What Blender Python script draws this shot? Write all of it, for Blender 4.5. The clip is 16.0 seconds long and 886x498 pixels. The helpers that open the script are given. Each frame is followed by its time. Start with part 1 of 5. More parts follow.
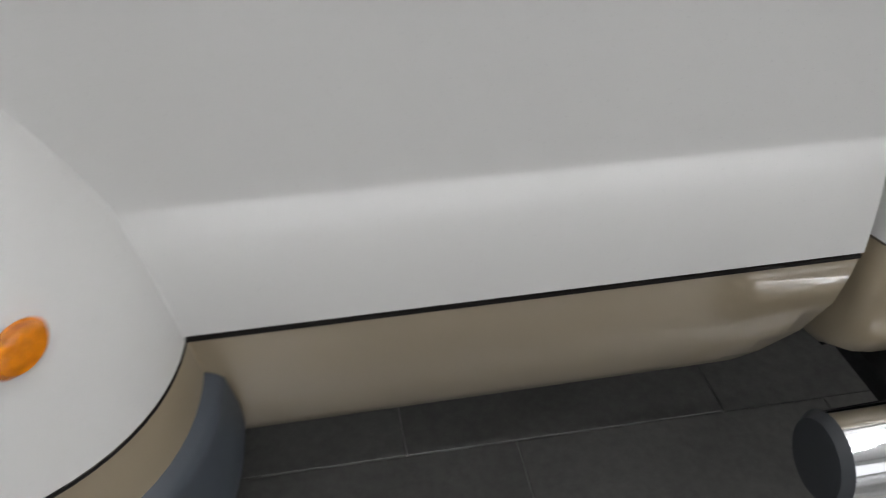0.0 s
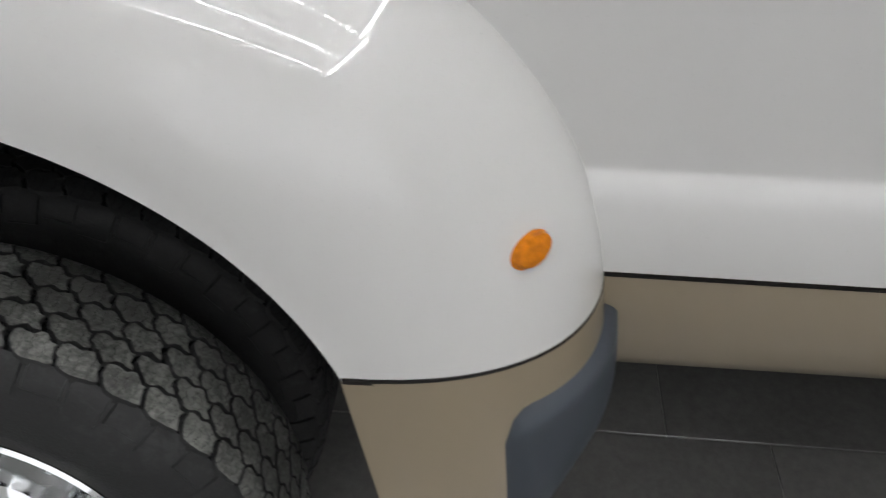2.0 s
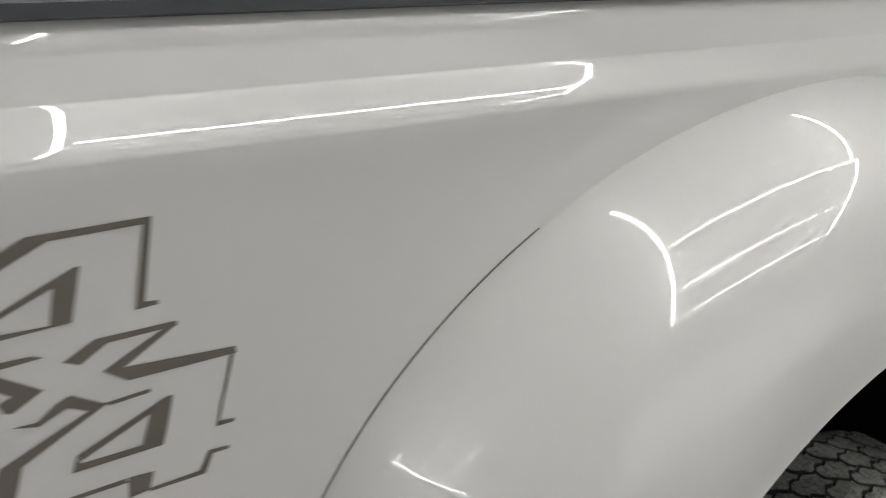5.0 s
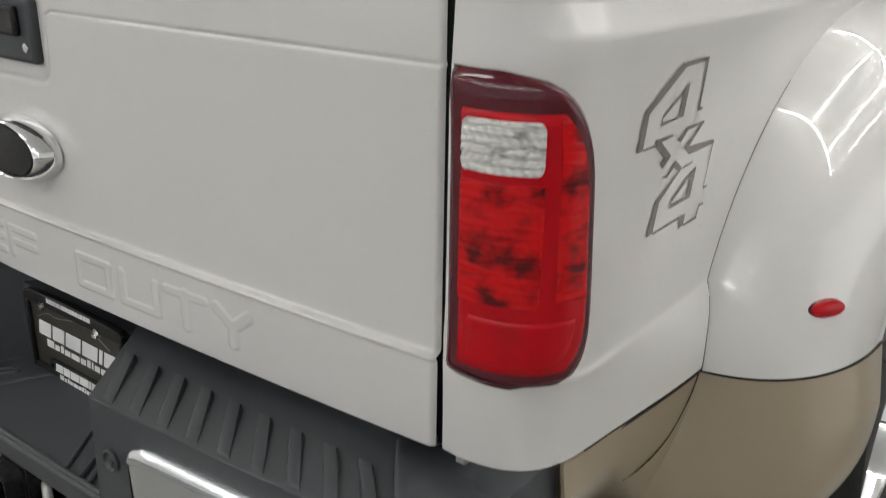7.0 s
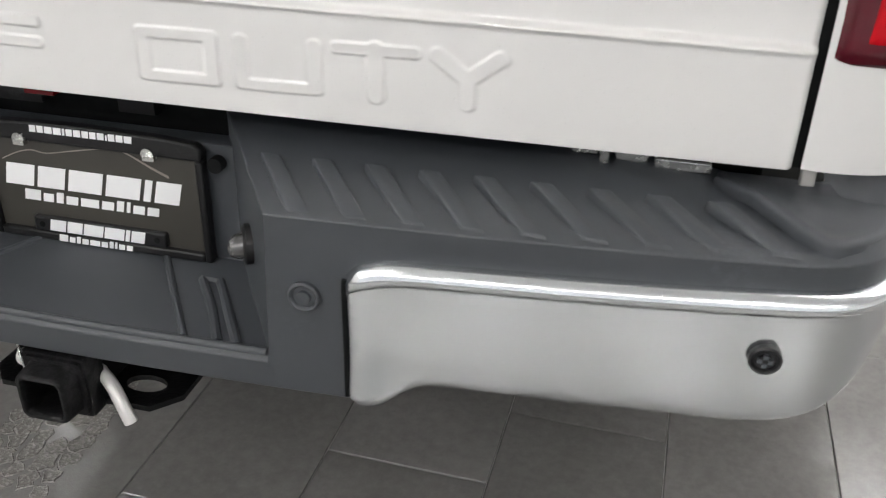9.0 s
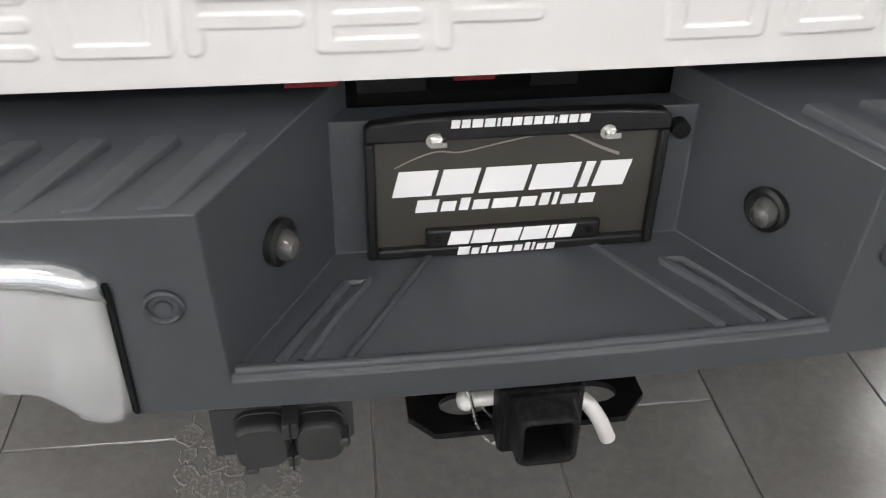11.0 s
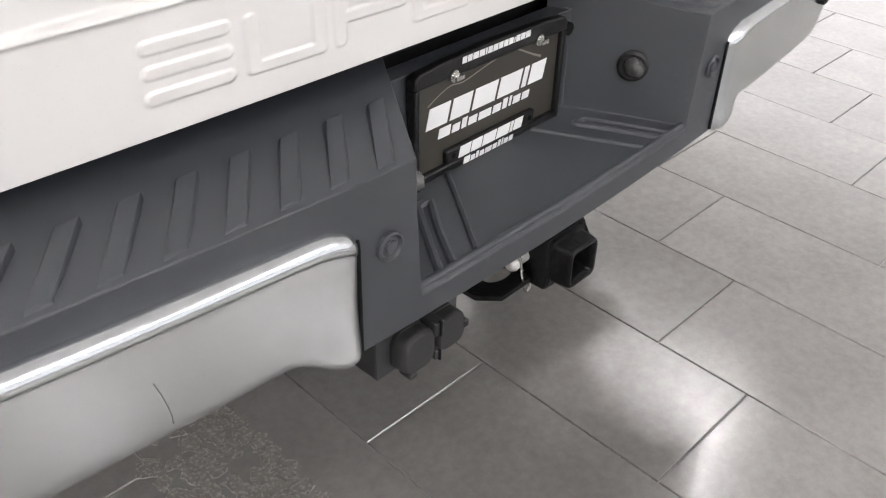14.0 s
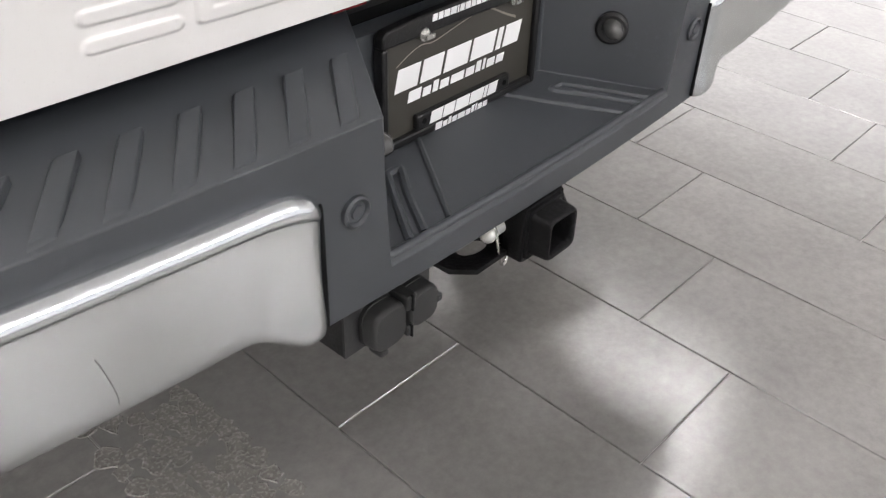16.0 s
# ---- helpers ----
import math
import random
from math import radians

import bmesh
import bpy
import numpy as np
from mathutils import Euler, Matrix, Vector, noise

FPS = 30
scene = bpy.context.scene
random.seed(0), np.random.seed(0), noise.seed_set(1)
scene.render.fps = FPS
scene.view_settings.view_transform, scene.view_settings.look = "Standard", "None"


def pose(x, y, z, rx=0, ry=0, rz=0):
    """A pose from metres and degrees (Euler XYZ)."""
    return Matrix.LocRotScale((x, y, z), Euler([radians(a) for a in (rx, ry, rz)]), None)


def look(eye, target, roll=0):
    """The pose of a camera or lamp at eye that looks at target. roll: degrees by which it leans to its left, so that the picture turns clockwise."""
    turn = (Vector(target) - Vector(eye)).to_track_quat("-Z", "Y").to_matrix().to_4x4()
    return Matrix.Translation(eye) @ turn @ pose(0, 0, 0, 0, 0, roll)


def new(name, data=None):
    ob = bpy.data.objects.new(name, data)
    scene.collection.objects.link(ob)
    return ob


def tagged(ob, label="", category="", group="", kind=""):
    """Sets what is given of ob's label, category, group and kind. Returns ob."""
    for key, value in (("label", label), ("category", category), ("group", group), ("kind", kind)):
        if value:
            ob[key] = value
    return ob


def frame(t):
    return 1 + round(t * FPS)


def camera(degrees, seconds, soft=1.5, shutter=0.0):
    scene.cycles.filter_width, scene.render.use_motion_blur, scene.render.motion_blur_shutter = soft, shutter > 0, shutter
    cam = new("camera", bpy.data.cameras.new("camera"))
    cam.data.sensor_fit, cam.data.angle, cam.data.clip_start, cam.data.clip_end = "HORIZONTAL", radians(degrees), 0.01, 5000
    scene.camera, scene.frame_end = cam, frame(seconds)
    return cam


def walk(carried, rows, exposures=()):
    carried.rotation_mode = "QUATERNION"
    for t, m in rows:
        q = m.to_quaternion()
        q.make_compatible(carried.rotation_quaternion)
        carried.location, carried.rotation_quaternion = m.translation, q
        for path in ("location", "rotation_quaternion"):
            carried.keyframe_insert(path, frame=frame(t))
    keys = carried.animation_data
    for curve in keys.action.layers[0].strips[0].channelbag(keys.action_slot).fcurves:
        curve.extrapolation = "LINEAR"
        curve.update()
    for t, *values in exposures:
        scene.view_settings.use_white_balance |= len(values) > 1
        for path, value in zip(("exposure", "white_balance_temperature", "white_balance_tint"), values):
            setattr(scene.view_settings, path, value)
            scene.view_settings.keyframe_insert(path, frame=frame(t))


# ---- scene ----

# camera and its walk
cam = camera(53.33, 16.0, soft=1.1, shutter=0.3)
PATH = [
    (0, look((1.587, 2.033, 1.294), (0.028, 2.343, 0.080), -0.4)),
    (0.5, pose(1.7005, 1.9848, 1.307, 53.489, 0.404, 87.133)),
    (1, pose(1.722, 1.9659, 1.3133, 53.771, -0.532, 90.777)),
    (1.5, pose(1.7763, 1.9316, 1.3255, 54.104, -0.755, 92.795)),
    (2, pose(1.7799, 1.7887, 1.3733, 53.596, -0.417, 93.812)),
    (2.5, pose(1.7353, 1.5806, 1.4075, 57.348, 0.277, 90.098)),
    (3, pose(1.7175, 1.2166, 1.4513, 60.448, -2.24, 79.103)),
    (3.2, pose(1.7012, 1.0934, 1.4609, 61.569, -1.763, 75.521)),
    (3.5, pose(1.6689, 0.9348, 1.4597, 63.504, -1.766, 71.118)),
    (3.7, pose(1.6283, 0.8575, 1.4491, 64.237, -1.669, 68.576)),
    (5.8, pose(1.482, -0.2078, 1.4661, 68.738, -0.569, 48.333)),
    (6, pose(1.4501, -0.2943, 1.4784, 68.588, -0.2, 46.777)),
    (6.5, pose(1.4088, -0.5174, 1.4847, 68.67, 0.385, 42.762)),
    (7, pose(1.3838, -0.7036, 1.4147, 68.868, -0.365, 37.854)),
    (7.5, pose(1.2976, -0.7839, 1.2606, 69.966, -1.071, 32.958)),
    (8, look((1.064, -0.806, 1.180), (0.263, 0.834, 0.362), 1.3)),
    (8.5, pose(0.8708, -0.8263, 1.1601, 63.178, -0.993, 21.019)),
    (9, pose(0.6635, -0.8628, 1.1731, 60.037, -1.012, 13.898)),
    (9.5, pose(0.4771, -0.8496, 1.1617, 57.349, -0.975, 8.83)),
    (10, pose(0.2127, -0.8027, 1.1499, 56.682, -0.819, 3.708)),
    (10.2, pose(0.1124, -0.7999, 1.1502, 56.233, -0.703, 2.051)),
    (12.3, pose(-0.6188, -0.6827, 1.1759, 53.807, -2.013, -32.284)),
    (12.5, pose(-0.692, -0.6844, 1.1919, 54.204, -1.753, -35.836)),
    (13, pose(-0.8, -0.7052, 1.2123, 54.254, -1.372, -41.639)),
    (13.5, pose(-0.8528, -0.7066, 1.2163, 54.454, -1.454, -44.759)),
    (14, pose(-0.878, -0.6956, 1.2155, 54.295, -2.054, -46.692)),
    (14.5, pose(-0.8818, -0.7014, 1.2163, 54.124, -2.303, -47.582)),
    (15, pose(-0.8515, -0.6953, 1.2113, 53.886, -2.347, -48.517)),
    (15.5, pose(-0.8113, -0.6869, 1.1937, 53.695, -2.376, -48.818)),
    (16, pose(-0.845, -0.6744, 1.1571, 53.719, -2.493, -48.327)),
]

walk(cam, PATH, exposures=[(0, -0.56, 6350, 11), (2.0, -0.51, 6350, 11), (2.5, -0.69, 6350, 11), (3.0, -0.73, 6400, 11), (3.5, -0.85, 6450, 11), (6.0, -0.41, 6600, 10), (6.5, -0.37, 6620, 10), (7.0, -0.34, 6650, 10), (7.5, -0.13, 6650, 10),
                          (8.0, 0.13, 6600, 11), (8.5, 0.35, 6580, 11), (9.0, 0.43, 6550, 12), (10.0, 0.54, 6550, 12), (12.5, 0.63, 6600, 15), (16, 0.60, 6600, 15)])

# world and lights: a closed showroom, lit by linear LED fixtures and added fill under a white ceiling
world = bpy.data.worlds.new("world")
scene.world = world
world.use_nodes = True
world.node_tree.nodes["Background"].inputs[0].default_value = (0.9, 0.95, 1.0, 1)
world.node_tree.nodes["Background"].inputs[1].default_value = 0.05
LED_POWER = 60.0
UP_POWER = 17.0
REAR_FILL_POWER = 205.0
EAST_POWER = 170.0
CEIL = 6.5


# ---- materials ----
def material(name, color, rough=0.5, metal=0.0, coat=0.0, vary=0.06, scale=3.0, bump=0.0, bump_scale=80.0, spec=0.5, rough_vary=0.05):
    m = bpy.data.materials.new(name)
    m.use_nodes = True
    nt = m.node_tree
    b = nt.nodes["Principled BSDF"]
    b.inputs["Metallic"].default_value = metal
    b.inputs["Coat Weight"].default_value = coat
    b.inputs["Coat Roughness"].default_value = 0.012
    b.inputs["Coat IOR"].default_value = 1.56
    b.inputs["Specular IOR Level"].default_value = spec
    geo = nt.nodes.new("ShaderNodeTexCoord")
    big = nt.nodes.new("ShaderNodeTexNoise")
    big.inputs["Scale"].default_value = scale
    big.inputs["Detail"].default_value = 6
    nt.links.new(geo.outputs["Object"], big.inputs["Vector"])
    fine = nt.nodes.new("ShaderNodeTexNoise")
    fine.inputs["Scale"].default_value = bump_scale
    fine.inputs["Detail"].default_value = 4
    nt.links.new(geo.outputs["Object"], fine.inputs["Vector"])
    mix = nt.nodes.new("ShaderNodeMix")
    mix.data_type = "RGBA"
    mix.inputs[6].default_value = (*[c * (1 - vary) for c in color], 1)
    mix.inputs[7].default_value = (*[min(1.0, c * (1 + vary)) for c in color], 1)
    nt.links.new(big.outputs["Fac"], mix.inputs[0])
    nt.links.new(mix.outputs[2], b.inputs["Base Color"])
    mr = nt.nodes.new("ShaderNodeMapRange")
    mr.inputs[1].default_value, mr.inputs[2].default_value = 0.3, 0.7
    mr.inputs[3].default_value, mr.inputs[4].default_value = max(0.0, rough - rough_vary), min(1.0, rough + rough_vary)
    nt.links.new(fine.outputs["Fac"], mr.inputs[0])
    nt.links.new(mr.outputs[0], b.inputs["Roughness"])
    if bump:
        bp = nt.nodes.new("ShaderNodeBump")
        bp.inputs["Strength"].default_value = 1.0
        bp.inputs["Distance"].default_value = bump
        nt.links.new(fine.outputs["Fac"], bp.inputs["Height"])
        nt.links.new(bp.outputs["Normal"], b.inputs["Normal"])
    return m


def glow(name, color, strength):
    m = bpy.data.materials.new(name)
    m.use_nodes = True
    nt = m.node_tree
    nt.nodes.clear()
    e = nt.nodes.new("ShaderNodeEmission")
    e.inputs[0].default_value = (*color, 1)
    e.inputs[1].default_value = strength
    o = nt.nodes.new("ShaderNodeOutputMaterial")
    nt.links.new(e.outputs[0], o.inputs[0])
    return m


WHITE = material("white_paint", (0.70, 0.694, 0.678), 0.30, 0, 1.0, 0.015, 1.2, 0, 400, rough_vary=0.03)
BEIGE = material("beige_paint", (0.355, 0.290, 0.198), 0.30, 0.15, 1.0, 0.02, 2.0, 0, 900, rough_vary=0.01)
BUMPER_CHROME = material("bumper_chrome", (0.665, 0.69, 0.705), 0.20, 1.0, 0, 0.02, 4, 0, 60, rough_vary=0.01)
PLASTIC = material("grained_plastic", (0.0405, 0.0450, 0.0515), 0.47, 0, 0, 0.14, 6, 0.0004, 900, spec=0.65)
DARKGUARD = material("slate_plastic", (0.055, 0.065, 0.080), 0.45, 0, 0, 0.06, 5, 0.0002, 700)
BLACK = material("black_liner", (0.0045, 0.005, 0.0052), 0.8, 0, 0, 0.3, 12, 0.001, 60, spec=0.2)
SATIN = material("black_steel", (0.0065, 0.0065, 0.007), 0.42, 0, 0.08, 0.3, 15, 0.0004, 300, spec=0.35)
HITCH_BLACK = material("hitch_paint", (0.0042, 0.0042, 0.0045), 0.5, 0, 0, 0.4, 18, 0.0007, 220, spec=0.18)
BRACKET_GREY = material("bracket_steel", (0.036, 0.036, 0.037), 0.45, 0.2, 0, 0.3, 18, 0.0004, 220)
SMOKED = material("smoked_lens", (0.06, 0.06, 0.058), 0.14, 0, 0.8, 0.2, 60)
CHROME = material("chrome", (0.86, 0.87, 0.88), 0.07, 1.0, 0, 0.02, 4, 0, 60, rough_vary=0.03)
DULL = material("weathered_metal", (0.42, 0.41, 0.39), 0.6, 0.2, 0, 0.2, 30, 0.0003, 200)
ZINC = material("zinc_steel", (0.62, 0.62, 0.60), 0.25, 1.0, 0, 0.1, 20, 0, 90)
FLAP = material("flap_rubber", (0.020, 0.022, 0.021), 0.6, 0, 0, 0.2, 7, 0.0006, 120)
RUBBER = material("tyre_rubber", (0.023, 0.0234, 0.0236), 0.62, 0, 0, 0.25, 9, 0.0008, 260)
TREAD = material("worn_tread", (0.094, 0.096, 0.088), 0.55, 0, 0, 0.6, 30, 0.0045, 170, rough_vary=0.2)
# tan reflection on the exhaust tips is put into the steel's colour
STEELTIP = material("tan_steel", (0.38, 0.345, 0.275), 0.42, 0.75, 0, 0.3, 22, 0, 120)
PIN_STEEL = material("brushed_zinc", (0.74, 0.73, 0.71), 0.34, 0.45, 0, 0.05, 20, 0, 90)
TIP_INSIDE = material("dark_tip_inside", (0.085, 0.075, 0.058), 0.75, 0, 0, 0.5, 30, 0.0006, 200)
STRIPE = material("dark_pinstripe", (0.012, 0.010, 0.009), 0.55, 0, 0, 0.05, spec=0.2)
GRAPHIC = material("grey_brown_vinyl", (0.150, 0.132, 0.110), 0.35, 0, 0.4, 0.05)
PLATE = material("dark_plate", (0.040, 0.037, 0.030), 0.38, 0, 0.2, 0.08, 8, 0.0002, 500)
PRINT = material("white_print", (0.86, 0.86, 0.86), 0.45, 0, 0, 0.01)
BRONZE = material("bronze_print", (0.30, 0.27, 0.24), 0.4, 0.3, 0, 0.02)
AMBER = material("amber_lens", (0.78, 0.20, 0.0), 0.12, 0, 0.45, 0.55, 120, 0.0025, 150, spec=0.1)
REDLENS = material("red_lens", (0.47, 0.002, 0.008), 0.10, 0, 0.3, 0.15, 40, 0.0006, 120, spec=0.1)
MAROON = material("maroon_lens", (0.085, 0.003, 0.010), 0.06, 0, 0.8, 0.05, spec=0.1)
REDDARK = material("deep_red_lens", (0.16, 0.002, 0.005), 0.12, 0, 0.5, 0.3, 60, 0.0006, 140, spec=0.1)


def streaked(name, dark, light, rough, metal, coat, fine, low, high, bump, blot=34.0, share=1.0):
    """A moulded lens: level ripples that run unevenly across it, their glints and shade put into light and dark colour.
    """
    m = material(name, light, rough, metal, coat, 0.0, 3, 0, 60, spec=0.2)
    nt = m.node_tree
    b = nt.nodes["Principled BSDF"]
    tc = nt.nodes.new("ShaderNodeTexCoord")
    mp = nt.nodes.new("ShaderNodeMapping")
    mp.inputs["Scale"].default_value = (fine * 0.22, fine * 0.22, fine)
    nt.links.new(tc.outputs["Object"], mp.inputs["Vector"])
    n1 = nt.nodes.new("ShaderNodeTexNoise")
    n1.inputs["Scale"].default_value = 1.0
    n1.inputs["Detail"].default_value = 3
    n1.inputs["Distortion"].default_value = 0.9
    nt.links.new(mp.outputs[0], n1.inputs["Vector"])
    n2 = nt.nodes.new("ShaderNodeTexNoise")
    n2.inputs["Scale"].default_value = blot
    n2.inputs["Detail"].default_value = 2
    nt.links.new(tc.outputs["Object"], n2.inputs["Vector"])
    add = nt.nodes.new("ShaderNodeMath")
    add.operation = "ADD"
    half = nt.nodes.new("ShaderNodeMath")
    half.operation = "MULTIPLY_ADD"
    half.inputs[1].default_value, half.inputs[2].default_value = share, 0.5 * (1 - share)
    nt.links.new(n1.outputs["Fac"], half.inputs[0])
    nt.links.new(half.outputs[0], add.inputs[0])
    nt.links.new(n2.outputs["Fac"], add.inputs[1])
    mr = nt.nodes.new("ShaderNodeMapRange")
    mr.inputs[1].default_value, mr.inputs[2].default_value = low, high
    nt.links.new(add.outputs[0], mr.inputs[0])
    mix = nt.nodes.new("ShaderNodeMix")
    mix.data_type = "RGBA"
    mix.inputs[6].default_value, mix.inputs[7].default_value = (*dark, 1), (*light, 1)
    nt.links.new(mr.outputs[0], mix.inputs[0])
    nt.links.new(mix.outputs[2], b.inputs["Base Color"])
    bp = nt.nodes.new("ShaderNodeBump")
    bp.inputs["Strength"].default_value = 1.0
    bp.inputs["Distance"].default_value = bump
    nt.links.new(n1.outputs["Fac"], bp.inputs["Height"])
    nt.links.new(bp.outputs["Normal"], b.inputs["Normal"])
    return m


# dark pockets and glints of the lens optics are painted into these two
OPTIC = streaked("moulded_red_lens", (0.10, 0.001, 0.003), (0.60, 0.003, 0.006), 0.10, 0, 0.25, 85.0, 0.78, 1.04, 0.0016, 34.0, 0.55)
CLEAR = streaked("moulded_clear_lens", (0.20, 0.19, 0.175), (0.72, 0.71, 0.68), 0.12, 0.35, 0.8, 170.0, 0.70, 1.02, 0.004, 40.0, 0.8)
PAINTED = material("painted_wall", (0.72, 0.72, 0.71), 0.7, 0, 0, 0.02, 1.0, 0.0006, 60)
CEILING = material("ceiling_paint", (0.82, 0.82, 0.81), 0.8, 0, 0, 0.02, 1.0, 0.0006, 60)
GROUT = material("grout", (0.36, 0.35, 0.335), 0.8, 0, 0, 0.15, 8, 0.0008, 200)
LED = glow("led_strip", (1.0, 0.995, 0.985), LED_POWER)
CEILING_FILL = glow("ceiling_fill_glow", (1.0, 0.995, 0.985), UP_POWER)


def tile_material(name, joined):
    m = material(name, (0.184, 0.179, 0.171), 0.155, 0, 0.0, 0.22, 5.5, 0.0002, 240, 1.0, 0.06)
    nt = m.node_tree
    b = nt.nodes["Principled BSDF"]
    info = nt.nodes.new("ShaderNodeNewGeometry" if joined else "ShaderNodeObjectInfo")
    mr = nt.nodes.new("ShaderNodeMapRange")
    mr.inputs[3].default_value, mr.inputs[4].default_value = 0.90, 1.10
    nt.links.new(info.outputs["Random Per Island" if joined else "Random"], mr.inputs[0])
    old = b.inputs["Base Color"].links[0].from_socket
    mul = nt.nodes.new("ShaderNodeVectorMath")
    mul.operation = "SCALE"
    tc = nt.nodes.new("ShaderNodeTexCoord")
    spot = nt.nodes.new("ShaderNodeTexNoise")
    spot.inputs["Scale"].default_value = 42.0
    spot.inputs["Detail"].default_value = 8
    spot.inputs["Roughness"].default_value = 0.7
    nt.links.new(tc.outputs["Object"], spot.inputs["Vector"])
    sm = nt.nodes.new("ShaderNodeMapRange")
    sm.inputs[1].default_value, sm.inputs[2].default_value = 0.3, 0.7
    sm.inputs[3].default_value, sm.inputs[4].default_value = 0.86, 1.13
    nt.links.new(spot.outputs["Fac"], sm.inputs[0])
    pre = nt.nodes.new("ShaderNodeVectorMath")
    pre.operation = "SCALE"
    nt.links.new(old, pre.inputs[0])
    nt.links.new(sm.outputs[0], pre.inputs["Scale"])
    nt.links.new(pre.outputs[0], mul.inputs[0])
    nt.links.new(mr.outputs[0], mul.inputs["Scale"])
    nt.links.new(mul.outputs[0], b.inputs["Base Color"])
    return m


def scuffed(m, scale, start, gain):
    """Pale specks and scuffs in uneven patches."""
    nt = m.node_tree
    b = nt.nodes["Principled BSDF"]
    tc = nt.nodes.new("ShaderNodeTexCoord")
    patch = nt.nodes.new("ShaderNodeTexNoise")
    patch.inputs["Scale"].default_value = 7.0
    patch.inputs["Detail"].default_value = 3
    speck = nt.nodes.new("ShaderNodeTexNoise")
    speck.inputs["Scale"].default_value = scale
    speck.inputs["Detail"].default_value = 5
    speck.inputs["Roughness"].default_value = 0.75
    for n in (patch, speck):
        nt.links.new(tc.outputs["Object"], n.inputs["Vector"])
    mul = nt.nodes.new("ShaderNodeMath")
    mul.operation = "MULTIPLY"
    nt.links.new(patch.outputs["Fac"], mul.inputs[0])
    nt.links.new(speck.outputs["Fac"], mul.inputs[1])
    mr = nt.nodes.new("ShaderNodeMapRange")
    mr.inputs[1].default_value, mr.inputs[2].default_value = start, start + 0.12
    mr.inputs[3].default_value, mr.inputs[4].default_value = 1.0, gain
    nt.links.new(mul.outputs[0], mr.inputs[0])
    sc = nt.nodes.new("ShaderNodeVectorMath")
    sc.operation = "SCALE"
    nt.links.new(b.inputs["Base Color"].links[0].from_socket, sc.inputs[0])
    nt.links.new(mr.outputs[0], sc.inputs["Scale"])
    nt.links.new(sc.outputs[0], b.inputs["Base Color"])


scuffed(PLASTIC, 130.0, 0.32, 1.3)
scuffed(SATIN, 90.0, 0.28, 3.0)
scuffed(HITCH_BLACK, 110.0, 0.28, 4.0)
scuffed(RUBBER, 60.0, 0.28, 1.8)
scuffed(TREAD, 150.0, 0.22, 2.6)
TILE = tile_material("grey_porcelain", False)
TILE_FAR = tile_material("grey_porcelain_far", True)


# ---- mesh helpers ----
def part(name, bm, mat, parent=None, label="", sharp=40, bevel=0.0, segs=2, solid=0.0, matrix=None):
    """One mesh object out of a bmesh, under a thing or a part."""
    bmesh.ops.recalc_face_normals(bm, faces=bm.faces[:])
    lim = radians(sharp)
    for e in bm.edges:
        e.smooth = len(e.link_faces) == 2 and e.calc_face_angle(0) < lim
    for f in bm.faces:
        f.smooth = True
    me = bpy.data.meshes.new(name)
    bm.to_mesh(me)
    bm.free()
    me.materials.append(mat)
    ob = new(name, me)
    if parent is not None:
        ob.parent = parent
    if matrix is not None:
        ob.matrix_basis = matrix
    if solid:
        s = ob.modifiers.new("thickness", "SOLIDIFY")
        s.thickness, s.offset = solid, 0
    if bevel:
        b = ob.modifiers.new("edges", "BEVEL")
        b.width, b.segments, b.limit_method, b.angle_limit = bevel, segs, "ANGLE", radians(28)
        b.harden_normals = False
    if label:
        tagged(ob, label)
    return ob


def grid(bm, rows, keep=None, closed=False):
    """Quads over a table of points; keep(i, j) leaves faces out."""
    vs = [[bm.verts.new(p) for p in r] for r in rows]
    n = len(rows[0])
    for i in range(len(rows) - 1):
        for j in range(n if closed else n - 1):
            if keep is None or keep(i, j):
                k = (j + 1) % n
                bm.faces.new((vs[i][j], vs[i][k], vs[i + 1][k], vs[i + 1][j]))
    loose = [v for v in bm.verts if not v.link_faces]
    bmesh.ops.delete(bm, geom=loose, context="VERTS")
    return vs


def box(bm, x0, x1, y0, y1, z0, z1):
    r = [[(x0, y0, z), (x1, y0, z), (x1, y1, z), (x0, y1, z)] for z in (z0, z1)]
    a, b = [[bm.verts.new(p) for p in q] for q in r]
    for i in range(4):
        k = (i + 1) % 4
        bm.faces.new((a[i], a[k], b[k], b[i]))
    bm.faces.new(a[::-1])
    bm.faces.new(b)


def prism(bm, pts, depth):
    """pts: a loop of 3D points, pushed along the vector depth."""
    a = [bm.verts.new(p) for p in pts]
    b = [bm.verts.new(Vector(p) + Vector(depth)) for p in pts]
    bm.faces.new(a)
    bm.faces.new(b[::-1])
    n = len(a)
    for i in range(n):
        k = (i + 1) % n
        bm.faces.new((a[i], b[i], b[k], a[k]))


def revolve(bm, prof, seg, axis="x", centre=(0, 0, 0)):
    """prof: rows of (along the axis, radius)."""
    rows = []
    for a, r in prof:
        ring = []
        for k in range(seg):
            t = 2 * math.pi * k / seg
            c, s = r * math.cos(t), r * math.sin(t)
            p = {"x": (a, c, s), "y": (c, a, s), "z": (c, s, a)}[axis]
            ring.append(Vector(p) + Vector(centre))
        rows.append(ring)
    return grid(bm, rows, closed=True)


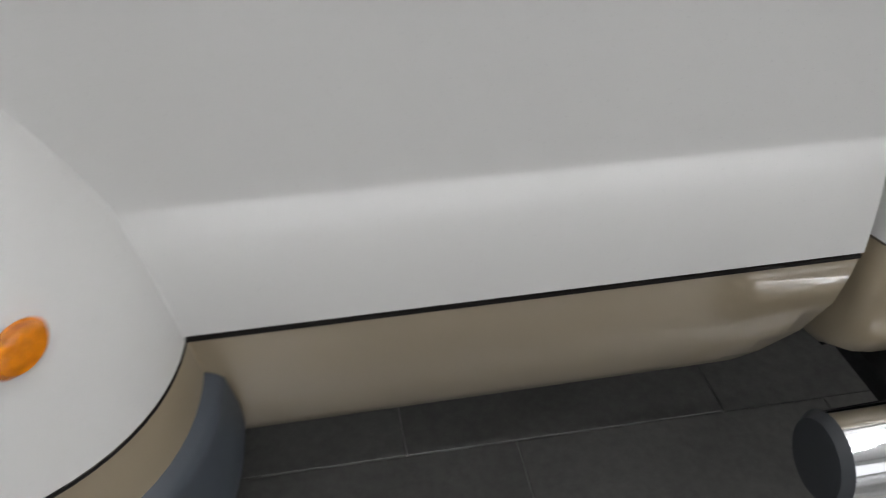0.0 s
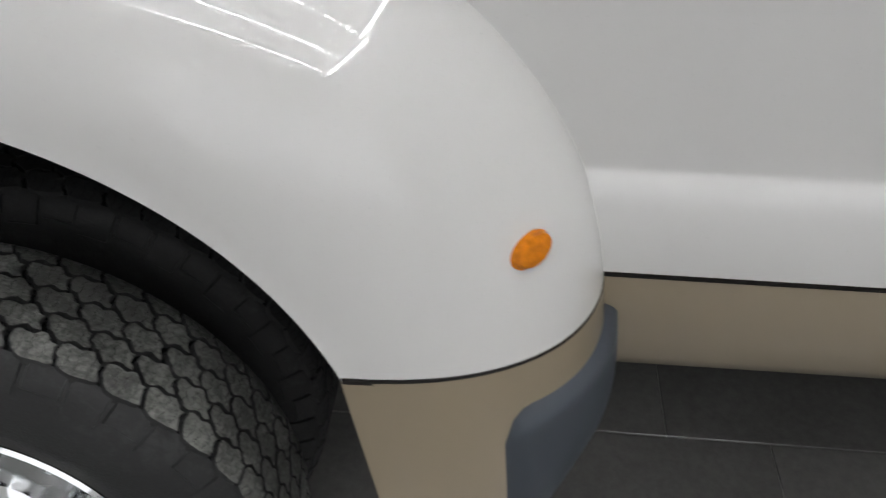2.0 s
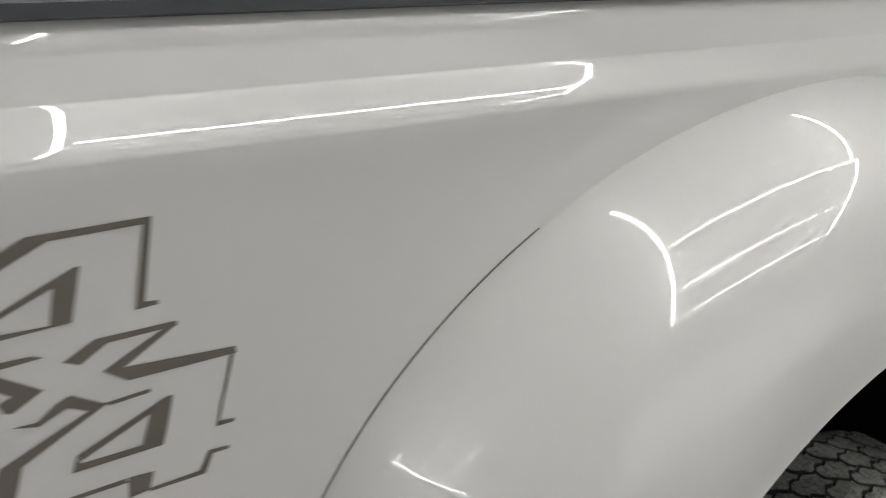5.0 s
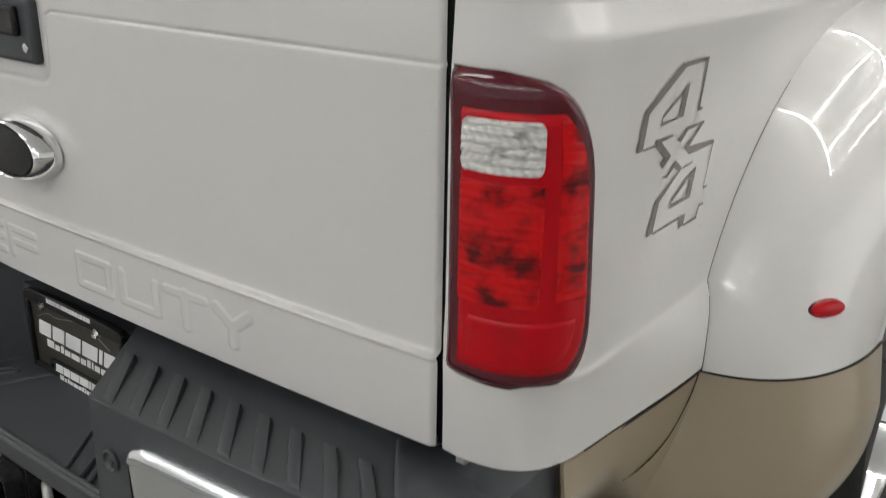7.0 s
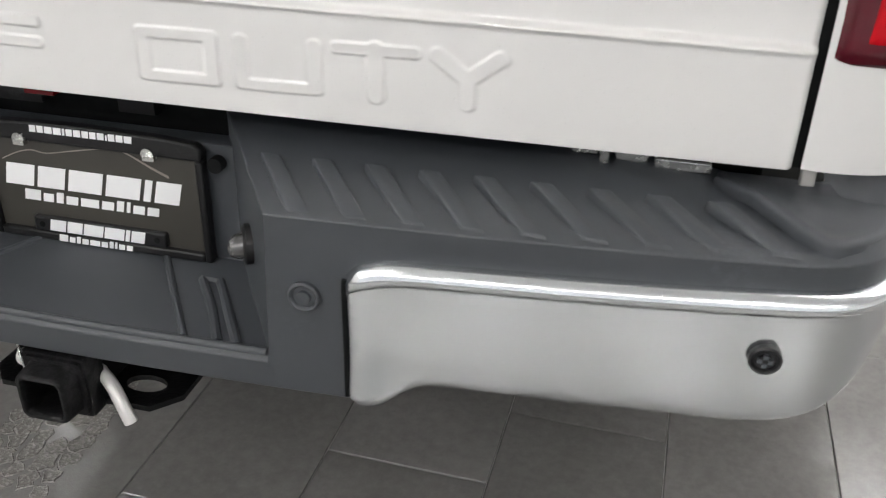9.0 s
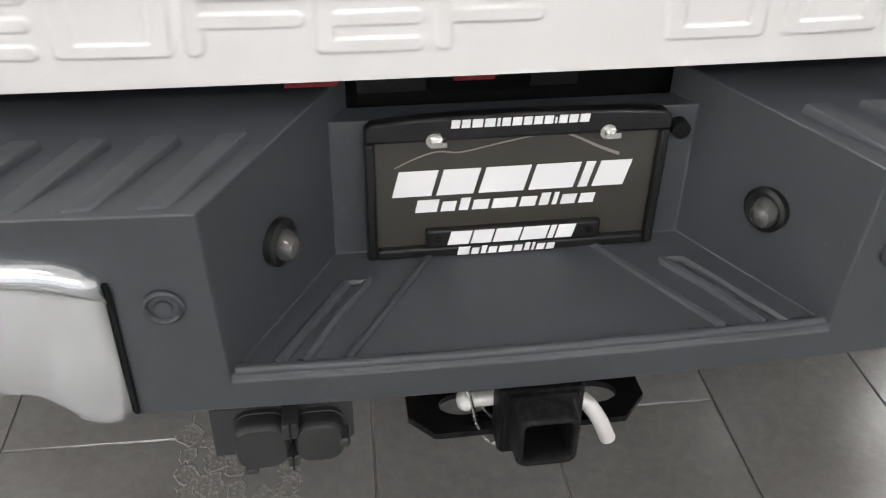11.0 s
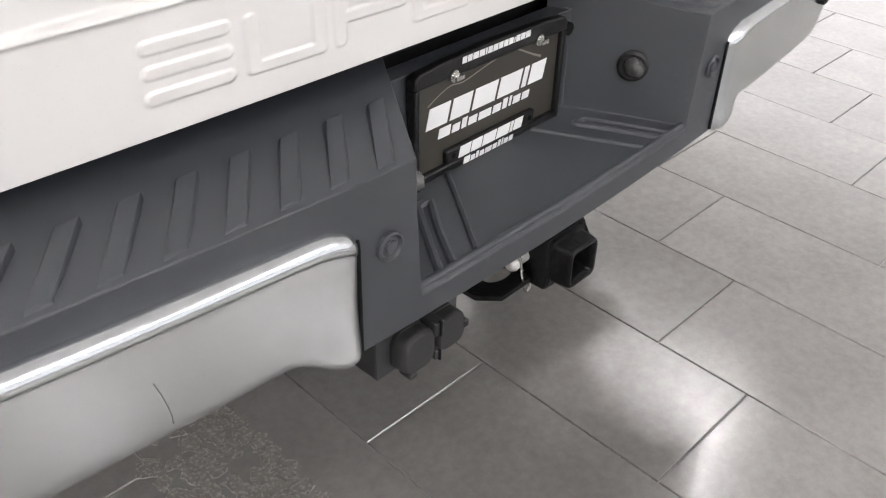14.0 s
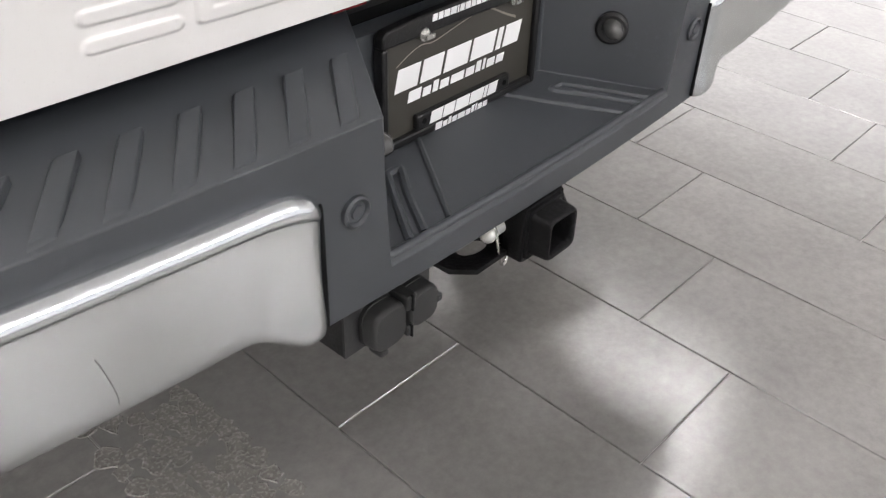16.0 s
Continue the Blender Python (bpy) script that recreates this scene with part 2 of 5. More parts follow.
def tube(bm, path, radius, seg=12, caps=True):
    path = [Vector(p) for p in path]
    rings = []
    up = None
    for i, p in enumerate(path):
        d = (path[min(i + 1, len(path) - 1)] - path[max(i - 1, 0)]).normalized()
        if up is None:
            up = d.orthogonal().normalized()
        up = (up - d * up.dot(d)).normalized()
        side = d.cross(up)
        rad = radius[i] if isinstance(radius, (list, tuple)) else radius
        rings.append([p + (up * math.cos(2 * math.pi * k / seg) + side * math.sin(2 * math.pi * k / seg)) * rad for k in range(seg)])
    vs = grid(bm, rings, closed=True)
    if caps:
        bm.faces.new(vs[0][::-1])
        bm.faces.new(vs[-1])


def lerp_table(table, v):
    """Value of a table of (key, value) rows, keys rising or falling."""
    t = sorted(table)
    if v <= t[0][0]:
        return t[0][1]
    for (a, x), (b, y) in zip(t, t[1:]):
        if v <= b:
            return x + (y - x) * (v - a) / (b - a)
    return t[-1][1]


def smooth_path(pts, n):
    """A Catmull-Rom line through pts, n steps a span."""
    p = [Vector(q) for q in pts]
    p = [p[0] * 2 - p[1]] + p + [p[-1] * 2 - p[-2]]
    out = []
    for i in range(1, len(p) - 2):
        for k in range(n):
            t = k / n
            out.append(0.5 * (2 * p[i] + (p[i + 1] - p[i - 1]) * t + (2 * p[i - 1] - 5 * p[i] + 4 * p[i + 1] - p[i + 2]) * t * t
                              + (3 * p[i] - p[i - 1] - 3 * p[i + 1] + p[i + 2]) * t ** 3))
    out.append(p[-2])
    return out


# ---- the room ----
ROOM_X0, ROOM_X1, ROOM_Y0, ROOM_Y1 = -9.0, 10.0, -9.0, 11.0
WIN_X0, WIN_X1, WIN_TOP = -8.7, 9.7, 5.6
EAST_Y0, EAST_Y1, EAST_TOP = 0.8, 9.0, 4.6
bm = bmesh.new()
box(bm, ROOM_X0, ROOM_X1, ROOM_Y0, ROOM_Y1, -0.12, -0.004)
floor = tagged(part("floor", bm, GROUT), "grey porcelain tile floor of a showroom, laid in thirds", "floor", kind="structure")
for nm, x0, x1, y0, y1 in (("wall_west", ROOM_X0 - 0.2, ROOM_X0, ROOM_Y0, ROOM_Y1), ("wall_north", ROOM_X0 - 0.2, ROOM_X1 + 0.2, ROOM_Y1, ROOM_Y1 + 0.2)):
    bm = bmesh.new()
    box(bm, x0, x1, y0, y1, -0.12, CEIL)
    tagged(part(nm, bm, PAINTED), "plain white painted showroom wall", "wall", kind="structure")
# behind the truck: an unseen wide window, added so its lamp fills the rear
bm = bmesh.new()
box(bm, ROOM_X0 - 0.2, ROOM_X1 + 0.2, ROOM_Y0 - 0.2, ROOM_Y0, -0.12, 0.5)
box(bm, ROOM_X0 - 0.2, ROOM_X1 + 0.2, ROOM_Y0 - 0.2, ROOM_Y0, WIN_TOP, CEIL)
box(bm, ROOM_X0 - 0.2, WIN_X0, ROOM_Y0 - 0.2, ROOM_Y0, 0.5, WIN_TOP)
box(bm, WIN_X1, ROOM_X1 + 0.2, ROOM_Y0 - 0.2, ROOM_Y0, 0.5, WIN_TOP)
tagged(part("wall_south", bm, PAINTED), "plain white painted wall with a wide opening", "wall", kind="structure")
bm = bmesh.new()
for x in (WIN_X0 + 0.03, (WIN_X0 + WIN_X1) / 2, WIN_X1 - 0.03):
    box(bm, x - 0.03, x + 0.03, ROOM_Y0 - 0.14, ROOM_Y0 - 0.08, 0.5, WIN_TOP)
for z in (0.53, WIN_TOP - 0.03):
    box(bm, WIN_X0, WIN_X1, ROOM_Y0 - 0.139, ROOM_Y0 - 0.081, z - 0.03, z + 0.03)
tagged(part("added_window", bm, PAINTED), "white framed wide window, added to let fill light in", "window", kind="structure")
rear_fill = bpy.data.lights.new("rear_fill", "AREA")
rear_fill.shape, rear_fill.size, rear_fill.size_y, rear_fill.energy, rear_fill.color = "RECTANGLE", WIN_X1 - WIN_X0, WIN_TOP - 0.6, REAR_FILL_POWER, (0.95, 0.98, 1.0)
new("rear_fill", rear_fill).matrix_basis = look(((WIN_X0 + WIN_X1) / 2, ROOM_Y0 - 0.05, 2.45), ((WIN_X0 + WIN_X1) / 2, 0, 2.45))
# a shop window in the wall beside the truck
bm = bmesh.new()
for y0, y1, z0, z1 in ((ROOM_Y0, ROOM_Y1, -0.12, 0.5), (ROOM_Y0, ROOM_Y1, EAST_TOP, CEIL), (ROOM_Y0, EAST_Y0, 0.5, EAST_TOP), (EAST_Y1, ROOM_Y1, 0.5, EAST_TOP)):
    box(bm, ROOM_X1, ROOM_X1 + 0.2, y0, y1, z0, z1)
tagged(part("wall_east", bm, PAINTED), "plain white painted wall with a wide opening", "wall", kind="structure")
bm = bmesh.new()
for y in (EAST_Y0 + 0.03, EAST_Y1 - 0.03):
    box(bm, ROOM_X1 + 0.08, ROOM_X1 + 0.14, y - 0.03, y + 0.03, 0.5, EAST_TOP)
for z in (0.53, EAST_TOP - 0.03):
    box(bm, ROOM_X1 + 0.081, ROOM_X1 + 0.139, EAST_Y0 + 0.06, EAST_Y1 - 0.06, z - 0.03, z + 0.03)
tagged(part("window_2", bm, PAINTED), "white framed shop window", "window", kind="structure")
side_light = bpy.data.lights.new("side_light", "AREA")
side_light.shape, side_light.size, side_light.size_y, side_light.energy, side_light.color = "RECTANGLE", EAST_Y1 - EAST_Y0 - 0.1, EAST_TOP - 0.6, EAST_POWER, (0.98, 0.985, 0.98)
new("side_light", side_light).matrix_basis = look((ROOM_X1 + 0.05, (EAST_Y0 + EAST_Y1) / 2, 0.25 + EAST_TOP / 2), (0, (EAST_Y0 + EAST_Y1) / 2, 0.25 + EAST_TOP / 2))
bm = bmesh.new()
box(bm, ROOM_X0 - 0.2, ROOM_X1 + 0.2, ROOM_Y0 - 0.2, ROOM_Y1 + 0.2, CEIL, CEIL + 0.15)
tagged(part("ceiling", bm, CEILING), "plain white painted ceiling", "ceiling", kind="structure")


def led_bar(x0, y0, x1, y1, w, z=5.94):
    """A straight hung LED fixture: housing, diffuser, two cables, and an upward glow added to brighten the ceiling."""
    root = new("led_fixture")
    L = math.hypot(x1 - x0, y1 - y0)
    root.matrix_basis = pose((x0 + x1) / 2, (y0 + y1) / 2, z, 0, 0, math.degrees(math.atan2(y1 - y0, x1 - x0)))
    bm = bmesh.new()
    box(bm, -L / 2, L / 2, -w / 2 - 0.008, w / 2 + 0.008, 0.004, 0.06)
    part("housing", bm, PAINTED, root)
    bm = bmesh.new()
    box(bm, -L / 2 + 0.01, L / 2 - 0.01, -w / 2, w / 2, -0.006, 0.003)
    part("diffuser", bm, LED, root, "glowing white diffuser")
    bm = bmesh.new()
    box(bm, -L / 2 + 0.01, L / 2 - 0.01, -w / 2, w / 2, 0.061, 0.068)
    part("ceiling_fill", bm, CEILING_FILL, root, "added upward glow that brightens the ceiling")
    for x in (-L / 2 + 0.15, L / 2 - 0.15):
        bm = bmesh.new()
        tube(bm, [(x, 0, 0.069), (x, 0, CEIL - z)], 0.003, 6)
        part("cable", bm, PAINTED, root)
    return tagged(root, "slim white linear LED light hung from the ceiling", "ceiling light", "ceiling lights")


LEDS = [(-1.5, 1.36, 2.52, 1.50), (2.68, 1.50, 6.6, 1.62), (2.55, 6.5, 6.6, 6.55), (-1.0, 6.2, 2.45, 6.3), (6.5, 1.72, 6.5, 6.46), (4.8, 1.66, 4.8, 6.44), (2.6, 1.56, 2.6, 6.42), (-1.2, 1.44, -1.2, 6.1),
        # bars at x -5.6 and y -2.4 are added for overall light
        (-3.4, 1.7, -3.4, 7.6), (-5.6, 1.7, -5.6, 7.6), (-6.5, 1.4, -3.2, 1.4), (-7.6, -8.0, -7.6, 8.0), (-6.0, -2.4, -1.3, -2.4),
        # bars at x 2.8, x 5.4 and y -8.4 are added as rear fill
        (-4.9, -4.6, -4.9, -8.6), (-2.4, -4.6, -2.4, -8.6), (0.2, -4.6, 0.2, -8.6), (2.8, -4.6, 2.8, -8.6), (5.4, -4.6, 5.4, -8.6), (-7.4, -8.4, 9.0, -8.4)]
for args in LEDS:
    led_bar(*args, 0.075 if abs(args[1] - args[3]) < 0.3 else 0.042)

# ---- the truck ----
RAKE = -1.02
truck = new("pickup_truck")
truck.matrix_basis = pose(0, 0, 0.0253, RAKE, 0, 0)
tagged(truck, "white and beige dual rear wheel pickup truck with chrome rear bumper", "pickup truck")

SIDE = 0.966
WHITE_PROF = [(1.362, 0.905), (1.360, 0.928), (1.350, 0.941), (1.330, 0.947), (1.3045, 0.9487), (1.3025, 0.9497), (1.3005, 0.9509), (1.298, 0.9525), (1.288, 0.9592), (1.278, 0.9658), (1.2755, 0.9673), (1.2735, 0.9683),
              (1.2715, 0.9691), (1.268, 0.9695), (1.25, 0.967), (1.20, 0.9648), (1.12, 0.9638), (1.04, 0.9635), (0.97, 0.9635), (0.93, 0.9635), (0.904, 0.9636), (0.8985, 0.9640), (0.8950, 0.9648), (0.8920, 0.9662), (0.8880, 0.9684), (0.878, 0.9728), (0.862, 0.9777), (0.84, 0.9815), (0.81, 0.9845), (0.79, 0.9857), (0.777, 0.986)]
BEIGE_PROF = [(0.773, 0.983), (0.74, 0.979), (0.70, 0.971), (0.65, 0.957), (0.61, 0.941), (0.59, 0.930), (0.578, 0.915), (0.575, 0.89)]
FC_Y, FC_Z = 1.16, 0.70
JA, JB, LA, LB, LIPX = 0.755, 0.562, 0.475, 0.349, 1.168
TRIM_Z = 0.772
CORNER = smooth_path([(0.8262, 0.006, 0), (0.85, 0.004, 0), (0.88, 0.006, 0), (0.91, 0.013, 0), (0.935, 0.028, 0), (0.953, 0.052, 0), (0.963, 0.085, 0), (SIDE, 0.13, 0)], 3)


def plan_points(y1, step=0.03, start=0):
    """The outline of the bed in plan, with its outward direction and how far the side profile counts there."""
    pts = [Vector((p.x, p.y)) for p in CORNER[start:]]
    y = 0.13
    while y < y1 - 1e-6:
        y = min(y + step, y1)
        pts.append(Vector((SIDE, y)))
    out = []
    for i, p in enumerate(pts):
        d = (pts[min(i + 1, len(pts) - 1)] - pts[max(i - 1, 0)]).normalized()
        n = Vector((d.y, -d.x))
        out.append((p, n, 0.45 + 0.55 * max(0.0, n.x)))
    return out


def swell(y):
    """The lower flare of the bed side grows from the rear corner to the fender."""
    f = max(0.0, min(1.0, (y - 0.03) / 0.40))
    return -0.5 + 1.5 * f * f * (3 - 2 * f)


def bulge(z, x, n, w, y=1.0):
    """How far the side profile stands off the plan line; its shoulder runs out round the rear corner."""
    g = max(0.0, min(1.0, (n.x - 0.35) / 0.65))
    g = g * g * (3 - 2 * g)
    if z > 1.305:
        return -0.0175 * (0.2 + 0.8 * g) + (x - 0.9485) * w
    if z > 0.95:
        base = -0.0025 - 0.00625 * max(0.0, (z - 1.20) / 0.105)
        return base * (1 - g) + (x - SIDE) * g
    return (x - SIDE) * (0.2 + 0.8 * max(0.0, n.x)) * (swell(y) if x > SIDE else 1.0)


def in_fender(y, z, k):
    return ((y - FC_Y) / (JA * k)) ** 2 + (max(0.0, z - FC_Z) / (JB * k)) ** 2 < 1


def bed_front(z):
    """The front edge of the bed, with its rounded lower corner."""
    return 2.565 - (0.09 * ((0.71 - z) / 0.135) ** 2 if z < 0.71 else 0.0)


def low_lift(y):
    """How much the beige panel behind the wheel is shortened or drawn down along its length."""
    return lerp_table([(0.05, 0.43), (0.13, 0.35), (0.20, 0.24), (0.26, 0.11), (0.31, -0.08), (0.36, -0.25), (0.40, -0.32), (0.46, -0.35)], y)


def low_panel_x(y, z):
    f = low_lift(y)
    x = lerp_table(BEIGE_PROF, (z - 0.773 * f) / (1 - f))
    return SIDE + (x - SIDE) * (swell(y) if x > SIDE else 1.0)


def bed_side(sx):
    pp = plan_points(2.565)
    def build(prof, start=0, ahead=None):
        bm = bmesh.new()
        rows = []
        for z, x in prof:
            lift = lambda y: 0.0 if ahead is not False else low_lift(y) * (0.773 - z)
            rows.append([(sx * (p.x + n.x * bulge(z, x, n, w, p.y)), min(p.y + n.y * bulge(z, x, n, w, p.y), bed_front(z)), z + lift(p.y)) for p, n, w in pp[start:]])
        def keep(i, j):
            y = (pp[start + j][0].y + pp[start + j + 1][0].y) / 2
            return not in_fender(y, (prof[i][0] + prof[i + 1][0]) / 2, 0.93) and (ahead is None or (y > FC_Y) == ahead)
        grid(bm, rows, keep)
        return bm
    side = part("bed_side", build(WHITE_PROF), WHITE, truck, "glossy white bed side panel", 60, solid=0.006)
    for ahead in (True, False):
        part("lower_panel", build(BEIGE_PROF, 17, ahead), BEIGE, side, "beige lower body panel", 60, solid=0.006)
        bm = bmesh.new()
        rows = [[(sx * (p.x + n.x * ((0.985 - SIDE) * swell(p.y) + o) * w), p.y + n.y * ((0.985 - SIDE) * swell(p.y) + o) * w, z) for p, n, w in pp[20:]] for z, o in ((0.7737, 0), (0.7729, 0.0028), (0.7690, 0.0028), (0.7682, 0))]
        mid = lambda j: (pp[20 + j][0].y + pp[21 + j][0].y) / 2
        grid(bm, rows, lambda i, j: not in_fender(mid(j), TRIM_Z, 0.97) and (mid(j) > FC_Y) == ahead)
        part("pinstripe", bm, STRIPE, side, "dark pinstripe between white and beige")
    return side


# decal of the drive type on the bed side, drawn as its three outlined signs
def decal(sx, side):
    first = [[(0.166, 1.139), (0.177, 1.183), (0.19, 1.179), (0.182, 1.138), (0.169, 1.137)],
             [(0.177, 1.183), (0.265, 1.227), (0.278, 1.222), (0.19, 1.179)],
             [(0.265, 1.227), (0.345, 1.228), (0.341, 1.223), (0.278, 1.222)],
             [(0.345, 1.228), (0.336, 1.166), (0.329, 1.161), (0.339, 1.223)],
             [(0.336, 1.166), (0.345, 1.165), (0.345, 1.162), (0.329, 1.161)],
             [(0.182, 1.1395), (0.217, 1.139), (0.219, 1.136), (0.182, 1.137)],
             [(0.226, 1.171), (0.292, 1.201), (0.278, 1.189), (0.228, 1.168)],
             [(0.292, 1.201), (0.296, 1.201), (0.287, 1.162), (0.273, 1.163), (0.278, 1.189)],
             [(0.224, 1.159), (0.226, 1.171), (0.229, 1.164)],
             [(0.224, 1.159), (0.229, 1.164), (0.273, 1.163), (0.287, 1.162)]]
    cross = [[(0.211, 1.143), (0.215, 1.145), (0.259, 1.144), (0.267, 1.141), (0.232, 1.139)],
             [(0.215, 1.145), (0.232, 1.139), (0.264, 1.117), (0.244, 1.118), (0.211, 1.142)],
             [(0.264, 1.117), (0.243, 1.105), (0.238, 1.107), (0.235, 1.114), (0.244, 1.118)],
             [(0.278, 1.134), (0.3, 1.146), (0.308, 1.141), (0.289, 1.129)],
             [(0.3, 1.146), (0.357, 1.146), (0.357, 1.142), (0.308, 1.141)],
             [(0.358, 1.144), (0.316, 1.118), (0.303, 1.12), (0.348, 1.143)],
             [(0.303, 1.12), (0.314, 1.119), (0.399, 1.114), (0.401, 1.108), (0.319, 1.108)]]
    second = [[(0.4, 1.114), (0.384, 1.053), (0.381, 1.049), (0.396, 1.11)],
              [(0.384, 1.053), (0.396, 1.052), (0.396, 1.049), (0.381, 1.049)],
              [(0.241, 1.0945), (0.257, 1.094), (0.258, 1.090)],
              [(0.257, 1.094), (0.27, 1.104), (0.28, 1.108), (0.277, 1.099), (0.258, 1.09)],
              [(0.28, 1.108), (0.303, 1.094), (0.29, 1.092), (0.277, 1.099)],
              [(0.302, 1.095), (0.334, 1.097), (0.334, 1.094), (0.305, 1.092)],
              [(0.29, 1.092), (0.303, 1.094), (0.244, 1.063), (0.23, 1.066)],
              [(0.23, 1.066), (0.244, 1.063), (0.233, 1.025), (0.218, 1.024), (0.216, 1.028)],
              [(0.233, 1.026), (0.31, 1.028), (0.312, 1.024), (0.233, 1.023)],
              [(0.312, 1.028), (0.331, 1.027), (0.327, 1.012), (0.311, 1.01)],
              [(0.327, 1.013), (0.366, 1.014), (0.37, 1.010), (0.327, 1.010)],
              [(0.366, 1.014), (0.374, 1.03), (0.377, 1.026), (0.37, 1.01)],
              [(0.374, 1.03), (0.39, 1.029), (0.391, 1.026), (0.377, 1.026)]]
    inner = [[(0.279, 1.059), (0.345, 1.087), (0.332, 1.076), (0.282, 1.054)],
             [(0.345, 1.087), (0.35, 1.087), (0.34, 1.047), (0.325, 1.052), (0.332, 1.076)],
             [(0.275, 1.046), (0.279, 1.059), (0.282, 1.052)],
             [(0.275, 1.046), (0.282, 1.052), (0.325, 1.052), (0.34, 1.047)]]
    for n, loop in enumerate(first + cross + second + inner):
        bm = bmesh.new()
        f = bm.faces.new([bm.verts.new((sx * (lerp_table(WHITE_PROF, z) + 0.0040 + 0.00004 * (n % 3)), y, z)) for y, z in loop])
        bmesh.ops.triangulate(bm, faces=[f], ngon_method="EAR_CLIP")
        part("decal_stroke", bm, GRAPHIC, side, "grey-brown stroke of the outlined 4x4 decal")


def fender_point(a, th, low=0.0):
    """A point of the flared fender: a runs from front (0) over the top to the back (1), th from the bed (0) to the lip (90 degrees)."""
    aj = 0.116 + a * (math.pi - 0.232)
    al = 0.208 + a * (math.pi - 0.416)
    fat = lambda v: math.copysign(abs(v) ** 0.955, v)
    jy, jz = FC_Y + JA * fat(math.cos(aj)), FC_Z + JB * fat(math.sin(aj))
    ly, lz = FC_Y + LA * math.cos(al), FC_Z + LB * math.sin(al)
    pw = 0.88 + 0.12 * min(1.0, min(a, 1 - a) / 0.10)
    c, s = max(0.0, math.cos(th)) ** pw, max(0.0, math.sin(th)) ** pw
    xj = 0.952
    flare = max(0.0, 1 - a / 0.16) ** 2 * s * s
    return Vector((xj + (LIPX - xj) * s + 0.007 * flare, ly + (jy - ly) * c + 0.016 * flare, lz + (jz - lz) * c - 0.002 * flare))


def low_edge(front, th):
    """Height of the lower edge of the beige fender ends."""
    if not front:
        sn = abs(math.sin(th))
        return 0.514 + 0.014 * sn ** 2 + 0.02 * sn ** 8 + 0.03 * max(0.0, 1 - sn / 0.3) ** 2
    deg = math.degrees(th)
    return 0.578 - 0.035 * (deg + 3) / 63 - 0.165 * max(0.0, (deg - 35) / 55) ** 1.3


def low_fender_point(front, th, k, off=0.0):
    """A point of the beige lower fender: k runs from the pinstripe (0) to the lower edge (1)."""
    sg = 1 if front else -1
    zb = low_edge(front, th)
    z = TRIM_Z - 0.004 + (zb - TRIM_Z) * k
    drop = TRIM_Z - z
    back = max(0.0, min(1.0, (drop - 0.03) / 0.17))
    sweep = 0.0 if front else 0.05 * back * back * (3 - 2 * back) * max(0.0, 1 - abs(th) / 0.35) ** 2
    jy = FC_Y + sg * (0.7485 + 0.16 * drop + sweep)
    ly = FC_Y + sg * (0.4645 + 0.20 * drop)
    xj = 0.952 - 0.10 * drop if front else 0.950 - 0.16 * drop
    c, s = math.cos(th), math.copysign(abs(math.sin(th)) ** 0.88, th)
    c = abs(c) ** 0.88
    tuck = (0.035 if front else 0.020) * k ** 6
    belly = 0.0 if front else 0.018 * s ** 4 * min(1.0, max(0.0, drop) / 0.10)
    flare = s * s if front else 0.0
    p = Vector((xj + (LIPX - xj) * s - tuck * s + 0.007 * flare + belly, ly + (jy - ly) * c - sg * tuck * c + 0.016 * flare, z - 0.002 * flare))
    return p + Vector((s, sg * c, 0)).normalized() * off


